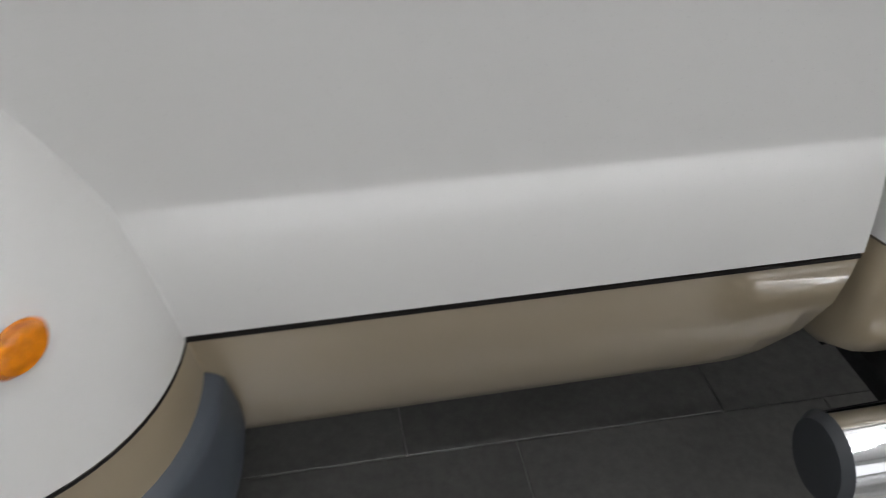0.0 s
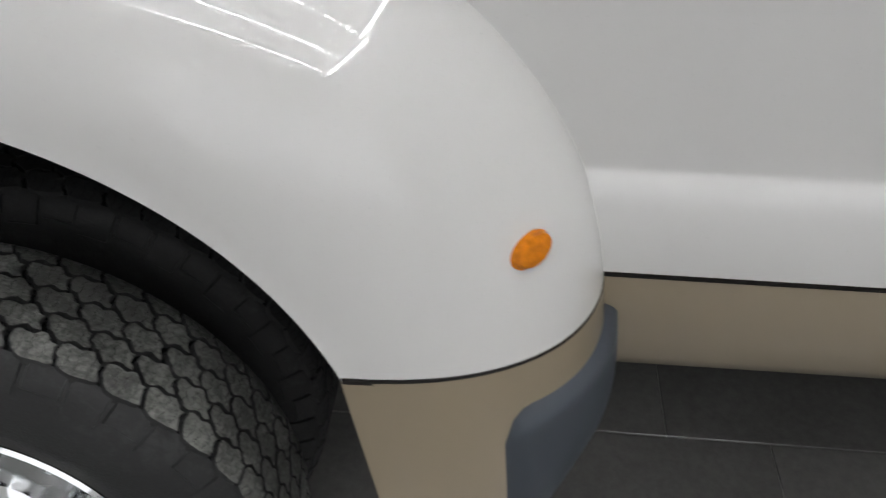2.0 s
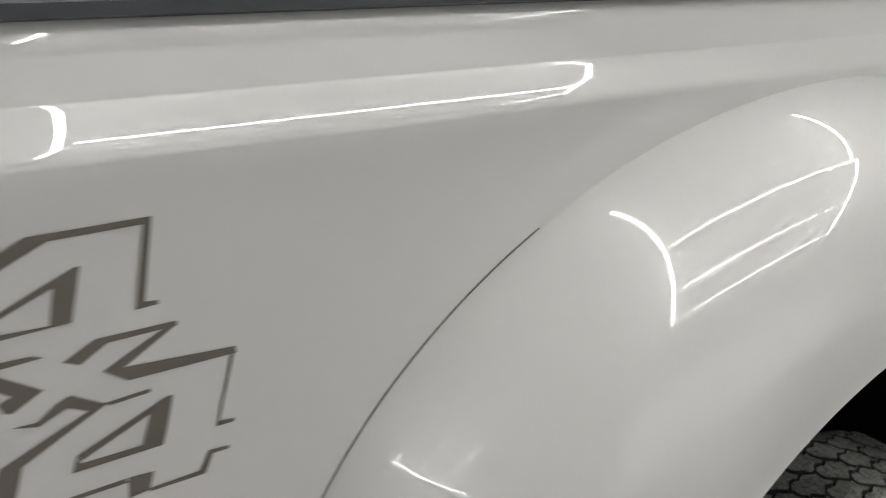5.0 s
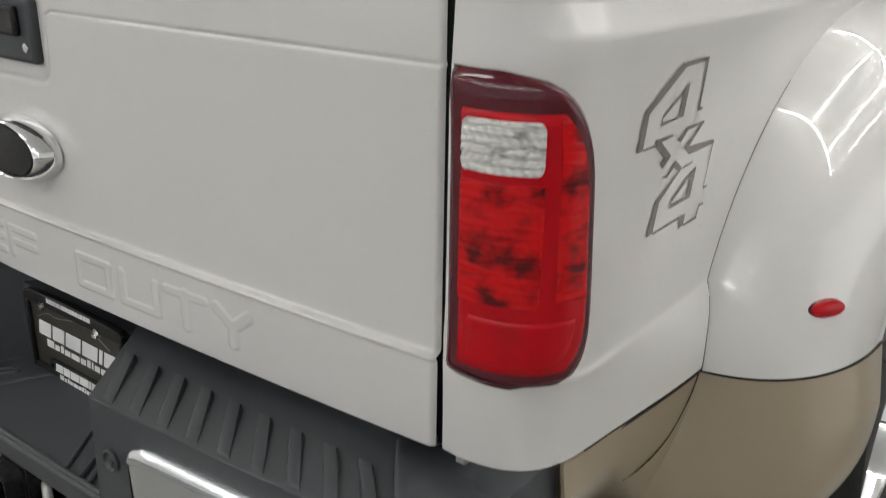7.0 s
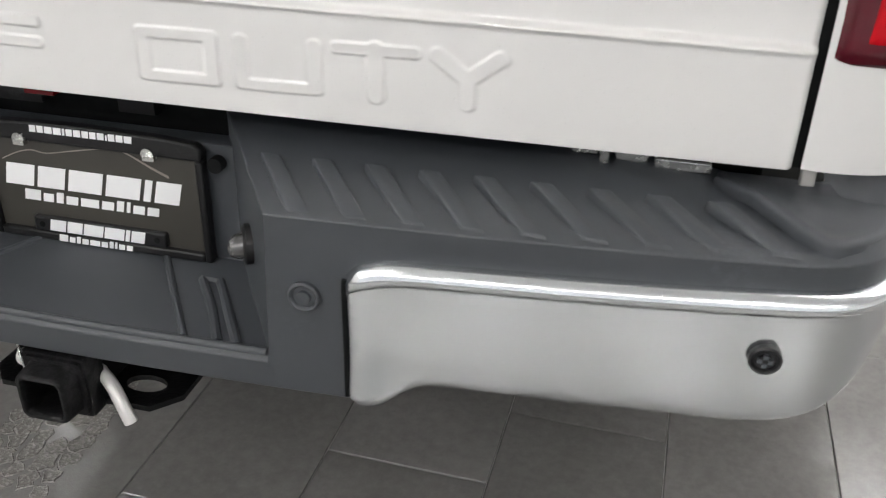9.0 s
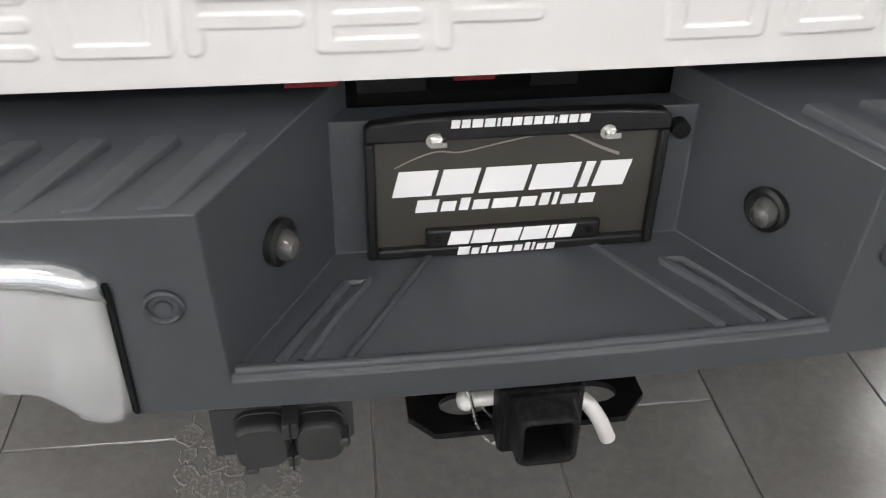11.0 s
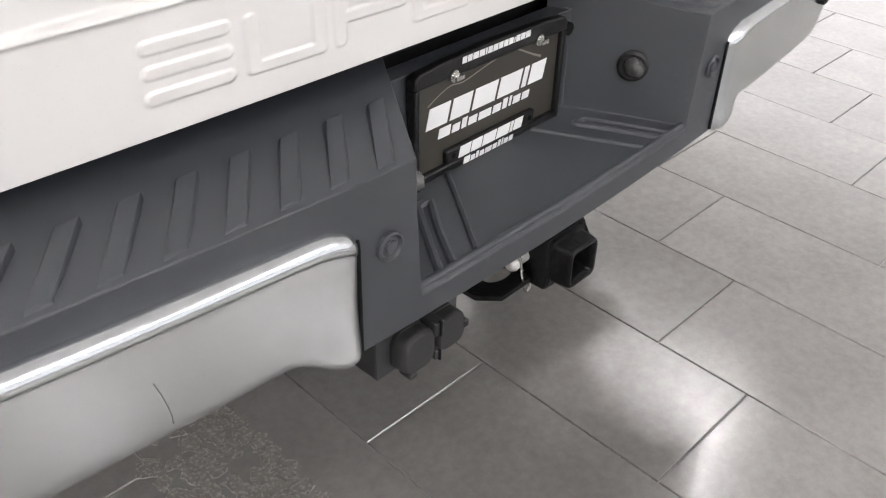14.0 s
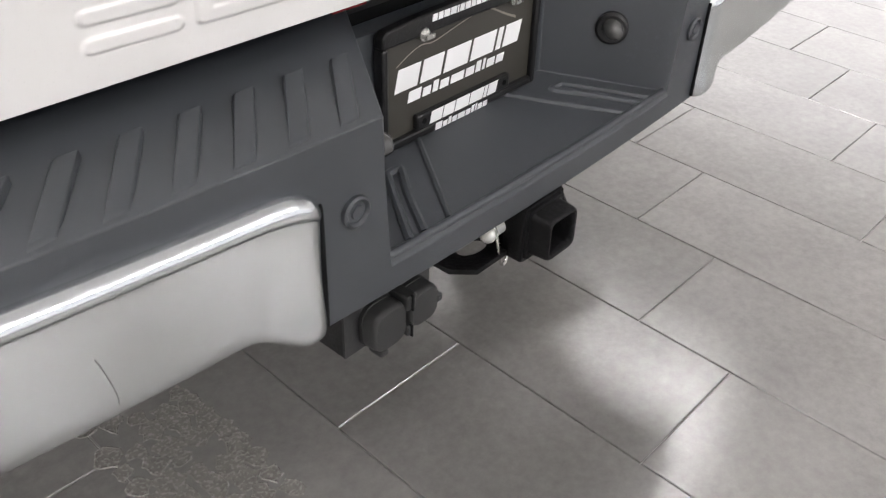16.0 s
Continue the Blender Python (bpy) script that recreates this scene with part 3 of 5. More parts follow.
def fender(sx):
    S = lambda p: (sx * p.x, p.y, p.z)
    bm = bmesh.new()
    NA, NT = 72, 20
    rows = [[S(fender_point(i / NA, math.pi / 2 * j / NT)) for j in range(NT + 1)] for i in range(NA + 1)]
    for r in rows:
        x, y, z = r[-1]
        r += [(x + sx * 0.001, y, z - 0.004), (x - sx * 0.002, y, z - 0.007), (x - sx * 0.016, y, z - 0.008)]
    grid(bm, rows)
    fen = part("rear_fender", bm, WHITE, truck, "flared white dual-wheel fender", 60)
    for front in (True, False):
        bm = bmesh.new()
        rows = [[S(low_fender_point(front, math.pi / 2 * j / NT, k / 14)) for j in range(NT + 1)] for k in range(15)]
        for r in rows:
            x, y, z = r[-1]
            r += [(x - sx * 0.003, y, z), (x - sx * 0.02, y, z)]
        grid(bm, rows)
        part("lower_fender", bm, BEIGE, fen, "beige lower fender end", 60, solid=0.004)
        bm = bmesh.new()
        rows = [[S(low_fender_point(front, math.pi / 2 * j / NT, k, o)) for j in range(NT + 1)] for k, o in ((-0.007, 0.0), (-0.0055, 0.0020), (0.0065, 0.0020), (0.008, 0.0))]
        grid(bm, rows)
        part("pinstripe", bm, STRIPE, fen, "dark pinstripe between white and beige")
    bm = bmesh.new()
    tube(bm, [(sx * (lerp_table(WHITE_PROF, q.z) + 0.0025), q.y, q.z) for q in [fender_point(0.72 + 0.28 * i / 40, 0.02) for i in range(41)]], 0.0010, 6)
    part("fender_seam", bm, BLACK, fen, "thin dark seam round the fender")
    def beige_x(y, z):
        """Outermost beige surface at the rear end of the fender."""
        x = low_panel_x(y, z)
        for i in range(60):
            th = 0.012 * i
            p = low_fender_point(False, th, (TRIM_Z - 0.004 - z) / (TRIM_Z - low_edge(False, th)))
            if p.y >= y:
                return max(x, p.x) if i else x
        return x
    bm = bmesh.new()
    tube(bm, [(sx * (beige_x(q.y, q.z) + 0.0030), q.y, q.z) for q in smooth_path([(0, 0.409, 0.769), (0, 0.396, 0.735), (0, 0.362, 0.690), (0, 0.312, 0.664), (0, 0.250, 0.655)], 6)], 0.0013, 6)
    part("fender_seam", bm, BLACK, fen, "thin dark seam round the fender")
    # marker lamps
    for a_y, lens, lab, ra, rb in ((1.815, AMBER, "amber oval marker lamp", 0.0235, 0.0150), (0.53, REDLENS, "red oval marker lamp", 0.0285, 0.0130)):
        front = a_y > FC_Y
        z = 0.879 if a_y > FC_Y else 0.868
        best = None
        for ia in range(0, 60):
            for it in range(2, 88, 2):
                p = fender_point(ia / 400 if front else 1 - ia / 400, radians(it))
                d = abs(p.z - z) + abs(p.y - a_y)
                if best is None or d < best[0]:
                    best = (d, ia, it)
        a = best[1] / 400 if front else 1 - best[1] / 400
        th = radians(best[2])
        p = fender_point(a, th)
        u = (fender_point(a, th + 0.02) - fender_point(a, th - 0.02)).normalized()
        v = (fender_point(a + 0.005, th) - fender_point(a - 0.005, th)).normalized()
        n = u.cross(v).normalized()
        if n.x < 0:
            n = -n
        # long axis lies level
        h = Vector((0, 0, 1)).cross(n).normalized()
        v = n.cross(h)
        if front:
            h, v = h * math.cos(0.33) + v * math.sin(0.33), v * math.cos(0.33) - h * math.sin(0.33)
        for nm, mat, grow, ht in (("bezel", SATIN, 1.08, 0.003), ("marker_lamp", lens, 1.0, 0.012)):
            bm = bmesh.new()
            rings = []
            for rr, hh in ((1.0, -0.004), (1.0, ht * 0.45), (0.9, ht * 0.8), (0.65, ht * 0.95), (0.05, ht)):
                rings.append([S(p + h * ra * grow * rr * math.cos(2 * math.pi * k / 28) + v * rb * grow * rr * math.sin(2 * math.pi * k / 28) + n * hh) for k in range(28)])
            vs = grid(bm, rings, closed=True)
            bm.faces.new(vs[-1])
            part(nm, bm, mat if nm != "bezel" else (lens if front else MAROON), fen, lab if nm == "marker_lamp" else "")
    # stone guard on the front lower end
    bm = bmesh.new()
    rows = []
    for k in range(25):
        f = k / 24
        r = []
        for j in range(21):
            g = j / 20
            th = radians(-3 + (64.5 + 4 * f) * g)
            edge = min(1.0, min(g, 1 - g) * 14, f * 16, (1 - f) * 16)
            top = 0.712 + 0.018 * (1 - g) ** 3 - 0.041 * max(0.0, (g - 0.85) / 0.15) ** 2.5
            low = low_edge(True, th) - 0.012
            k = (TRIM_Z - 0.004 - (top + (low - top) * f)) / (TRIM_Z - low_edge(True, th))
            r.append(S(low_fender_point(True, th, k, 0.001 + 0.015 * edge)))
        rows.append(r)
    grid(bm, rows)
    part("stone_guard", bm, DARKGUARD, fen, "slate grey plastic stone guard", 50)
    # wheel housing
    bm = bmesh.new()
    rows = []
    for i in range(41):
        a = -0.75 + (math.pi + 0.90) * i / 40
        y, z = FC_Y + (LA + 0.035) * math.cos(a), FC_Z + (LB + 0.02) * math.sin(a)
        if a < 0 or a > math.pi:
            y = FC_Y + (LA + 0.035 + 0.05 * -math.sin(a)) * (1 if math.cos(a) > 0 else -1)
            z = FC_Z + 0.42 * math.sin(a)
        rows.append([(sx * x, y, z) for x in (1.155, 1.10, 1.0, 0.85, 0.58)])
    grid(bm, rows)
    bm.faces.new([bm.verts.new(r[-1]) for r in rows])
    part("wheel_housing", bm, BLACK, truck, "black wheel housing liner", 70)
    return fen


TYRE_Y, TYRE_Z, TYRE_R = 1.159, 0.382, 0.393


def wheel(sx, x_out, rim=True):
    """One tyre on its rim; x_out is the outer edge of the tread."""
    W = 0.165
    c = (0, TYRE_Y, TYRE_Z)
    root = new("wheel")
    root.parent = truck
    bm = bmesh.new()
    prof = [(-0.012, 0.226), (0.006, 0.240), (0.016, 0.275), (0.018, 0.315), (0.010, 0.350), (-0.002, 0.371), (-0.012, 0.380), (-W / 2, 0.383),
            (-W + 0.012, 0.380), (-W + 0.002, 0.371), (-W - 0.010, 0.350), (-W - 0.018, 0.315), (-W - 0.016, 0.275), (-W - 0.006, 0.240), (-W + 0.012, 0.226)]
    revolve(bm, [(sx * (x_out + a), r) for a, r in prof], 96, "x", c)
    NB = 48
    da = 2 * math.pi / NB
    part("tyre", bm, RUBBER, root, "black all-terrain truck tyre")
    # groove floor painted black in place of the shade between the blocks
    bm = bmesh.new()
    revolve(bm, [(sx * (x_out - 0.006), 0.3815), (sx * (x_out - 0.014), 0.3842), (sx * (x_out - W + 0.014), 0.3842), (sx * (x_out - W + 0.006), 0.3815)], 96, "x", c)
    part("tread_base", bm, BLACK, root, "groove floor of the tread, its shade put into the black colour")
    # tread blocks: interlocking waved hexagons in five staggered rows, each cut by fine sipes
    rng = random.Random(5)
    bm = bmesh.new()
    walls = bmesh.new()
    comb = [(-0.50, -0.36), (-0.28, -0.46), (0.0, -0.64), (0.28, -0.54), (0.50, -0.36), (0.57, 0.0), (0.50, 0.36), (0.22, 0.54), (0.0, 0.64), (-0.22, 0.46), (-0.50, 0.36), (-0.43, 0.0)]
    comb = [q for a, b in zip(comb, comb[1:] + comb[:1]) for q in (a, ((a[0] + b[0]) / 2, (a[1] + b[1]) / 2))]
    rowsx = [(-0.0165 - 0.033 * q, 0.033, comb, 0.5 * (q % 2)) for q in range(5)]
    for cx, wx, shape, shift in rowsx:
        for k in range(NB):
            a0 = (k + shift) * da + rng.uniform(-0.004, 0.004)
            outer, inner = [], []
            lift = rng.uniform(-0.0006, 0.0004)
            for (u, v) in shape:
                u += rng.uniform(-0.025, 0.025)
                v += rng.uniform(-0.03, 0.03)
                v = min(v, 0.47) if cx > -0.02 else max(v, -0.47) if cx < -0.14 else v
                for lst, sc, rr in ((outer, 0.99, TYRE_R - 0.011), (inner, 0.95, TYRE_R + lift)):
                    ang = a0 + u * sc * da * 0.935
                    x = x_out + cx + v * sc * wx * 0.895
                    # the rows swing to and fro and lock into one another
                    ang, x = ang + 0.05 * da * math.sin(2 * math.pi * (x - x_out) / 0.033), x + 0.0034 * math.sin(4 * math.pi * ang / da) * min(1.0, min(x_out - x, x - x_out + W) / 0.03)
                    drop = 0.009 * max(0.0, (abs(x - x_out + W / 2) - 0.058) / 0.02) ** 2
                    lst.append(Vector((sx * x, TYRE_Y + (rr - drop) * math.cos(ang), TYRE_Z + (rr - drop) * math.sin(ang))))
            top = [bm.verts.new(p) for p in inner]
            mid = bm.verts.new(sum(inner, Vector()) / len(inner))
            low_ring, top_ring = [walls.verts.new(p) for p in outer], [walls.verts.new(p) for p in inner]
            for i in range(len(inner)):
                q = (i + 1) % len(inner)
                bm.faces.new((mid, top[i], top[q]))
                walls.faces.new((low_ring[i], low_ring[q], top_ring[q], top_ring[i]))
    # unworn rubber, whose dark colour also carries the shade between blocks
    tagged(part("tread_groove", walls, RUBBER, root, "", 30), "black unworn sides of the tread blocks, darkened for groove shade", kind="stuff")
    # inner tyre's tread is darker: the housing's shade is put into its colour
    tagged(part("tread", bm, TREAD if rim else RUBBER, root, "", 30), "chunky interlocking tread blocks", kind="stuff")
    # fine sipes across the blocks
    bm = bmesh.new()
    for cx, wx, shape, shift in rowsx:
        for k in range(NB):
            for off in (-0.24, 0.03, 0.26):
                a0 = (k + shift + off + rng.uniform(-0.03, 0.03)) * da
                for p in range(3):
                    va, vb = -0.36 + 0.24 * p, -0.36 + 0.24 * (p + 1)
                    wig = lambda v: a0 + da * (0.03 if round((v + 0.36) / 0.24) % 2 else -0.03)
                    f = []
                    for v, dd in ((va, -1), (vb, -1), (vb, 1), (va, 1)):
                        x = x_out + cx + v * wx
                        drop = 0.009 * max(0.0, (abs(x - x_out + W / 2) - 0.058) / 0.02) ** 2
                        ang = wig(v) + dd * 0.0007
                        f.append(bm.verts.new((sx * x, TYRE_Y + (TYRE_R + 0.0009 - drop) * math.cos(ang), TYRE_Z + (TYRE_R + 0.0009 - drop) * math.sin(ang))))
                    bm.faces.new(f)
    tagged(part("sipe_pattern", bm, BLACK, root, "", 30), "fine dark cuts in the tread blocks", kind="stuff")
    # shoulder lugs, long and short by turns
    side = lambda r: lerp_table([(0.300, 0.0175), (0.315, 0.018), (0.350, 0.010), (0.371, -0.002), (0.380, -0.012)], r)
    bm = bmesh.new()
    for k in range(NB):
        mid, end = (k + 0.5) * da, 0.338 if k % 2 else 0.349
        rows = []
        for r, up in ((0.3835, -0.002), (0.3815, 0.004), (0.370, 0.0052), (0.356, 0.0046), (end + 0.004, 0.0036), (end, -0.001)):
            rows.append([(sx * (x_out + side(r) + (up if abs(f) < 0.43 else -0.001)), TYRE_Y + r * math.cos(mid + f * da), TYRE_Z + r * math.sin(mid + f * da)) for f in (-0.45, -0.42, -0.15, 0.15, 0.42, 0.45)])
        grid(bm, rows)
    tagged(part("shoulder_lug", bm, RUBBER, root, "", 30), "black lugs round the tyre shoulder", kind="stuff")
    if rim:
        bm = bmesh.new()
        revolve(bm, [(sx * (x_out + a), r) for a, r in ((-0.010, 0.229), (0.002, 0.231), (0.006, 0.226), (0.002, 0.219), (-0.012, 0.214), (-0.10, 0.205), (-0.15, 0.20), (-0.19, 0.215))], 72, "x", c)
        part("rim", bm, CHROME, root, "polished rim")
        bm = bmesh.new()
        vs = revolve(bm, [(sx * (x_out + a), r) for a, r in ((-0.145, 0.203), (-0.128, 0.19), (-0.115, 0.15), (-0.125, 0.11), (-0.10, 0.085), (-0.05, 0.078), (-0.035, 0.06), (-0.03, 0.01))], 64, "x", c)
        bm.faces.new(vs[-1])
        part("wheel_disc", bm, CHROME, root, "polished wheel face with hub")
        for k in range(8):
            t = 2 * math.pi * k / 8
            bm = bmesh.new()
            y, z = TYRE_Y + 0.105 * math.cos(t), TYRE_Z + 0.105 * math.sin(t)
            tube(bm, [(sx * (x_out - 0.13), y, z), (sx * (x_out - 0.085), y, z)], 0.013, 6)
            part("lug_nut", bm, CHROME, root)
    return root


def mud_flap(sx):
    bm = bmesh.new()
    rows = []
    for z, out in ((0.72, 1.165), (0.62, 1.172), (0.50, 1.180), (0.40, 1.188), (0.30, 1.192), (0.212, 1.192), (0.202, 1.182)):
        rows.append([(sx * x, 0.70 + 0.10 * max(0.0, 0.46 - z) + (0.01 if abs(x - 1.05) > 0.12 else 0), z) for x in (0.86, 0.88, 0.95, 1.05, 1.13, out - 0.01, out)])
    grid(bm, rows)
    part("mud_flap", bm, FLAP, truck, "black rubber mud flap", solid=0.008)


# tail lamp wrapping the rear corner
def tail_lamp(sx):
    pts = [Vector((p.x, p.y)) for p in smooth_path([(0.8290, 0.003, 0), (0.85, -0.003, 0), (0.885, -0.004, 0), (0.915, 0.003, 0), (0.94, 0.020, 0), (0.957, 0.045, 0), (0.966, 0.078, 0), (0.969, 0.115, 0)], 8)]
    arc = [0.0]
    for a, b in zip(pts, pts[1:]):
        arc.append(arc[-1] + (b - a).length)
    def at(s, off):
        s = max(0.0, min(arc[-1], s))
        i = max(k for k in range(len(arc)) if arc[k] <= s + 1e-9)
        i = min(i, len(pts) - 2)
        f = (s - arc[i]) / (arc[i + 1] - arc[i])
        d = (pts[i + 1] - pts[i]).normalized()
        return pts[i].lerp(pts[i + 1], f) + Vector((d.y, -d.x)) * off
    zc, zh, smax = 1.0645, 0.1765, 0.211
    def extent(z, inset):
        v = (z - zc) / (zh - inset)
        top = max(0.0, 1 - abs(v) ** 5.5) ** (1 / 2.6)
        lean = 0.012 * (zc - z) / zh - 0.030 * max(0.0, (z - 1.12) / 0.12) ** 2
        return (smax + lean - inset - 0.02) * top ** 0.5 if top > 0 else 0.0
    def lens(name, mat, parent, z0, z1, s0, inset, off, label, s1=None, rib=0.0, n=40, m=26, corner=0.0):
        bm = bmesh.new()
        rows = []
        for i in range(n + 1):
            z = z0 + (z1 - z0) * i / n
            e = extent(z, inset) if s1 is None else min(s1, extent(z, inset))
            e = max(e, s0 + 0.004)
            near = corner - min(z - z0, z1 - z)
            cut = corner - math.sqrt(max(0.0, corner ** 2 - near ** 2)) if near > 0 else 0.0
            r = []
            for j in range(m + 1):
                g = j / m
                s = s0 + cut + (e - s0 - 2 * cut) * g
                edge = min(1.0, min(g, 1 - g) * m / 2.0, min(i, n - i) / 1.5)
                o = off * edge - 0.004 * (1 - edge) + rib * (math.sin(z * 640) + 0.5 * math.sin(z * 410 + s * 90) + (0.7 * math.sin(s * 700 + 3 * math.sin(z * 160)) if s1 else 0.0)) * edge
                q = at(s, o)
                r.append((sx * q.x, q.y, z))
            rows.append(r)
        grid(bm, rows)
        return part(name, bm, mat, parent, label, 70)
    root = lens("tail_lamp", MAROON, truck, zc - zh + 0.0005, zc + zh - 0.0005, 0.0, 0.0, 0.008, "tall red tail lamp with clear reverse lens")
    lens("red_lens", REDLENS, root, 0.902, 1.2125, 0.020, 0.014, 0.0110, "bright red lens")
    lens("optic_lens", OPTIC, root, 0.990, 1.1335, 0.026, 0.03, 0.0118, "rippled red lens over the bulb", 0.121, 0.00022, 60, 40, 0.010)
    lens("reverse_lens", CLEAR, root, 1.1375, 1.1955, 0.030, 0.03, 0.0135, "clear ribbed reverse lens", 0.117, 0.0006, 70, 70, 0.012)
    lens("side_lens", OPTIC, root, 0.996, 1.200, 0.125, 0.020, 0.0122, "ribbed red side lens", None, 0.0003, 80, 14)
    lens("lower_reflector", REDLENS, root, 0.912, 0.985, 0.028, 0.022, 0.0125, "flat red reflector", None, 0.0, 16, 16)
    return root


for sx in (1, -1):
    sd = bed_side(sx)
    decal(sx, sd)
    fender(sx)
    wheel(sx, 1.145)
    wheel(sx, 0.875, rim=False)
    mud_flap(sx)
    tail_lamp(sx)
    # rail cap
    bm = bmesh.new()
    rows = []
    for p, n, w in plan_points(2.565, 0.05):
        y = p.y
        low = lerp_table([(0.004, 1.336), (0.008, 1.333), (0.013, 1.335), (0.028, 1.345), (0.052, 1.352), (0.085, 1.356), (0.15, 1.3575), (2.6, 1.358)], y)
        d0 = bulge(1.32, 0.9475, n, w) + 0.0055
        out = lambda d, z: (sx * (p.x + n.x * (d0 + d)), p.y + n.y * (d0 + d), z)
        inn = max(p.y, 0.05)
        rows.append([out(-0.010, low - 0.003), out(0.0, low), out(-0.0005, low + 0.009), out(-0.008, 1.3715), out(-0.0130, 1.3752), out(-0.022, 1.3765), (sx * min(p.x - 0.05, 0.86), inn, 1.3775), (sx * 0.81, inn, 1.3775), (sx * 0.806, inn, 1.34)])
    vs = grid(bm, rows)
    part("rail_cap", bm, PLASTIC, truck, "ribbed black plastic bed rail cap", 50)
    for k in range(4):
        bm = bmesh.new()
        x0 = 0.825 + 0.017 * k
        box(bm, sx * x0, sx * (x0 + 0.008), 0.16, 2.5, 1.3772, 1.3820)
        part("cap_rib", bm, PLASTIC, truck, "", bevel=0.0015)
    # swept ridges at the end of the cap
    for k in range(3):
        bm = bmesh.new()
        tube(bm, smooth_path([(sx * (0.905 - 0.016 * k), 0.120, 1.3770), (sx * (0.898 - 0.016 * k), 0.085, 1.3775), (sx * (0.880 - 0.013 * k), 0.068 + 0.004 * k, 1.3775), (sx * (0.850 - 0.008 * k), 0.066 + 0.006 * k, 1.3775), (sx * 0.815, 0.070 + 0.007 * k, 1.3775)], 5), 0.003, 8)
        part("cap_ridge", bm, PLASTIC, truck, "")

    # black strip that stands for the shade inside the tailgate gap
    bm = bmesh.new()
    box(bm, sx * 0.812, sx * 0.828, 0.014, 0.04, 0.775, 1.335)
    part("gate_gap_shade", bm, BLACK, truck, "black strip for the shade in the gap beside the tailgate")

# bed floor and front wall
bm = bmesh.new()
box(bm, -0.80, 0.80, 0.04, 2.54, 0.86, 0.88)
box(bm, -0.80, 0.80, 2.50, 2.55, 0.88, 1.355)
part("bed_floor", bm, BLACK, truck, "black lined cargo bed")

# unseen slab, added to keep light off the floor below the truck
bm = bmesh.new()
box(bm, -0.60, 0.60, 0.14, 4.6, 0.57, 0.60)
part("under_slab", bm, BLACK, truck, "dark slab added under the body to block light")
for x in (-0.48, 0.40):
    bm = bmesh.new()
    box(bm, x, x + 0.08, 0.10, 4.6, 0.42, 0.565)
    part("frame_rail", bm, BLACK, truck, "black frame rail")
bm = bmesh.new()
tube(bm, [(-0.85, TYRE_Y, TYRE_Z), (-0.12, TYRE_Y, TYRE_Z), (0.12, TYRE_Y, TYRE_Z), (0.85, TYRE_Y, TYRE_Z)], [0.05, 0.06, 0.06, 0.05], 16)
part("rear_axle", bm, BLACK, truck, "black rear axle")
bm = bmesh.new()
box(bm, -0.94, 0.94, 2.60, 2.66, 0.60, 1.34)
box(bm, -0.94, 0.94, 2.66, 4.6, 1.32, 1.34)
part("cab_core", bm, BLACK, truck, "dark closed cab core")

# tailgate with its grooves and raised bars
GATE_W = 0.8168
BARS = []
def slot(x0, x1, marks):
    zt, zm, zb, h = 0.8708, 0.8470, 0.8228, 0.0064
    for mk in marks:
        if mk == "t":
            BARS.append((x0, zt, x1, zt, h))
        elif mk == "m":
            BARS.append((x0, zm, x1, zm, h))
        elif mk == "b":
            BARS.append((x0, zb, x1, zb, h))
        elif mk == "l":
            BARS.append((x0 + 0.0025, zb + 0.002, x0 + 0.0025, zt - 0.002, 0.0085))
        elif mk == "r":
            BARS.append((x1 - 0.0025, zb + 0.002, x1 - 0.0025, zt - 0.002, 0.0085))
for x0, x1, marks in ((-0.518, -0.438, "tmb"), (-0.411, -0.326, "lrb"), (-0.304, -0.214, "tml"), (-0.192, -0.112, "tmbl"), (-0.088, -0.004, "tml"),
                      (0.124, 0.208, "tblr"), (0.238, 0.324, "lrb"), (0.346, 0.430, "t"), (0.446, 0.524, "")):
    slot(x0, x1, marks)
BARS.append((0.388, 0.8225, 0.388, 0.8708, 0.0098))
BARS.append((0.485, 0.8225, 0.485, 0.8470, 0.0095))
BARS += [(0.453, 0.8705, 0.485, 0.8470, 0.0085), (0.517, 0.8705, 0.485, 0.8470, 0.0085)]


def seg_dist(px, pz, ax, az, bx, bz):
    dx, dz = bx - ax, bz - az
    L = dx * dx + dz * dz
    t = np.clip(((px - ax) * dx + (pz - az) * dz) / L, 0, 1) if L > 0 else 0
    return np.hypot(px - ax - t * dx, pz - az - t * dz)


def gate_y(x):
    return 0.006 - 0.042 * (1 - (x / 0.82) ** 2)


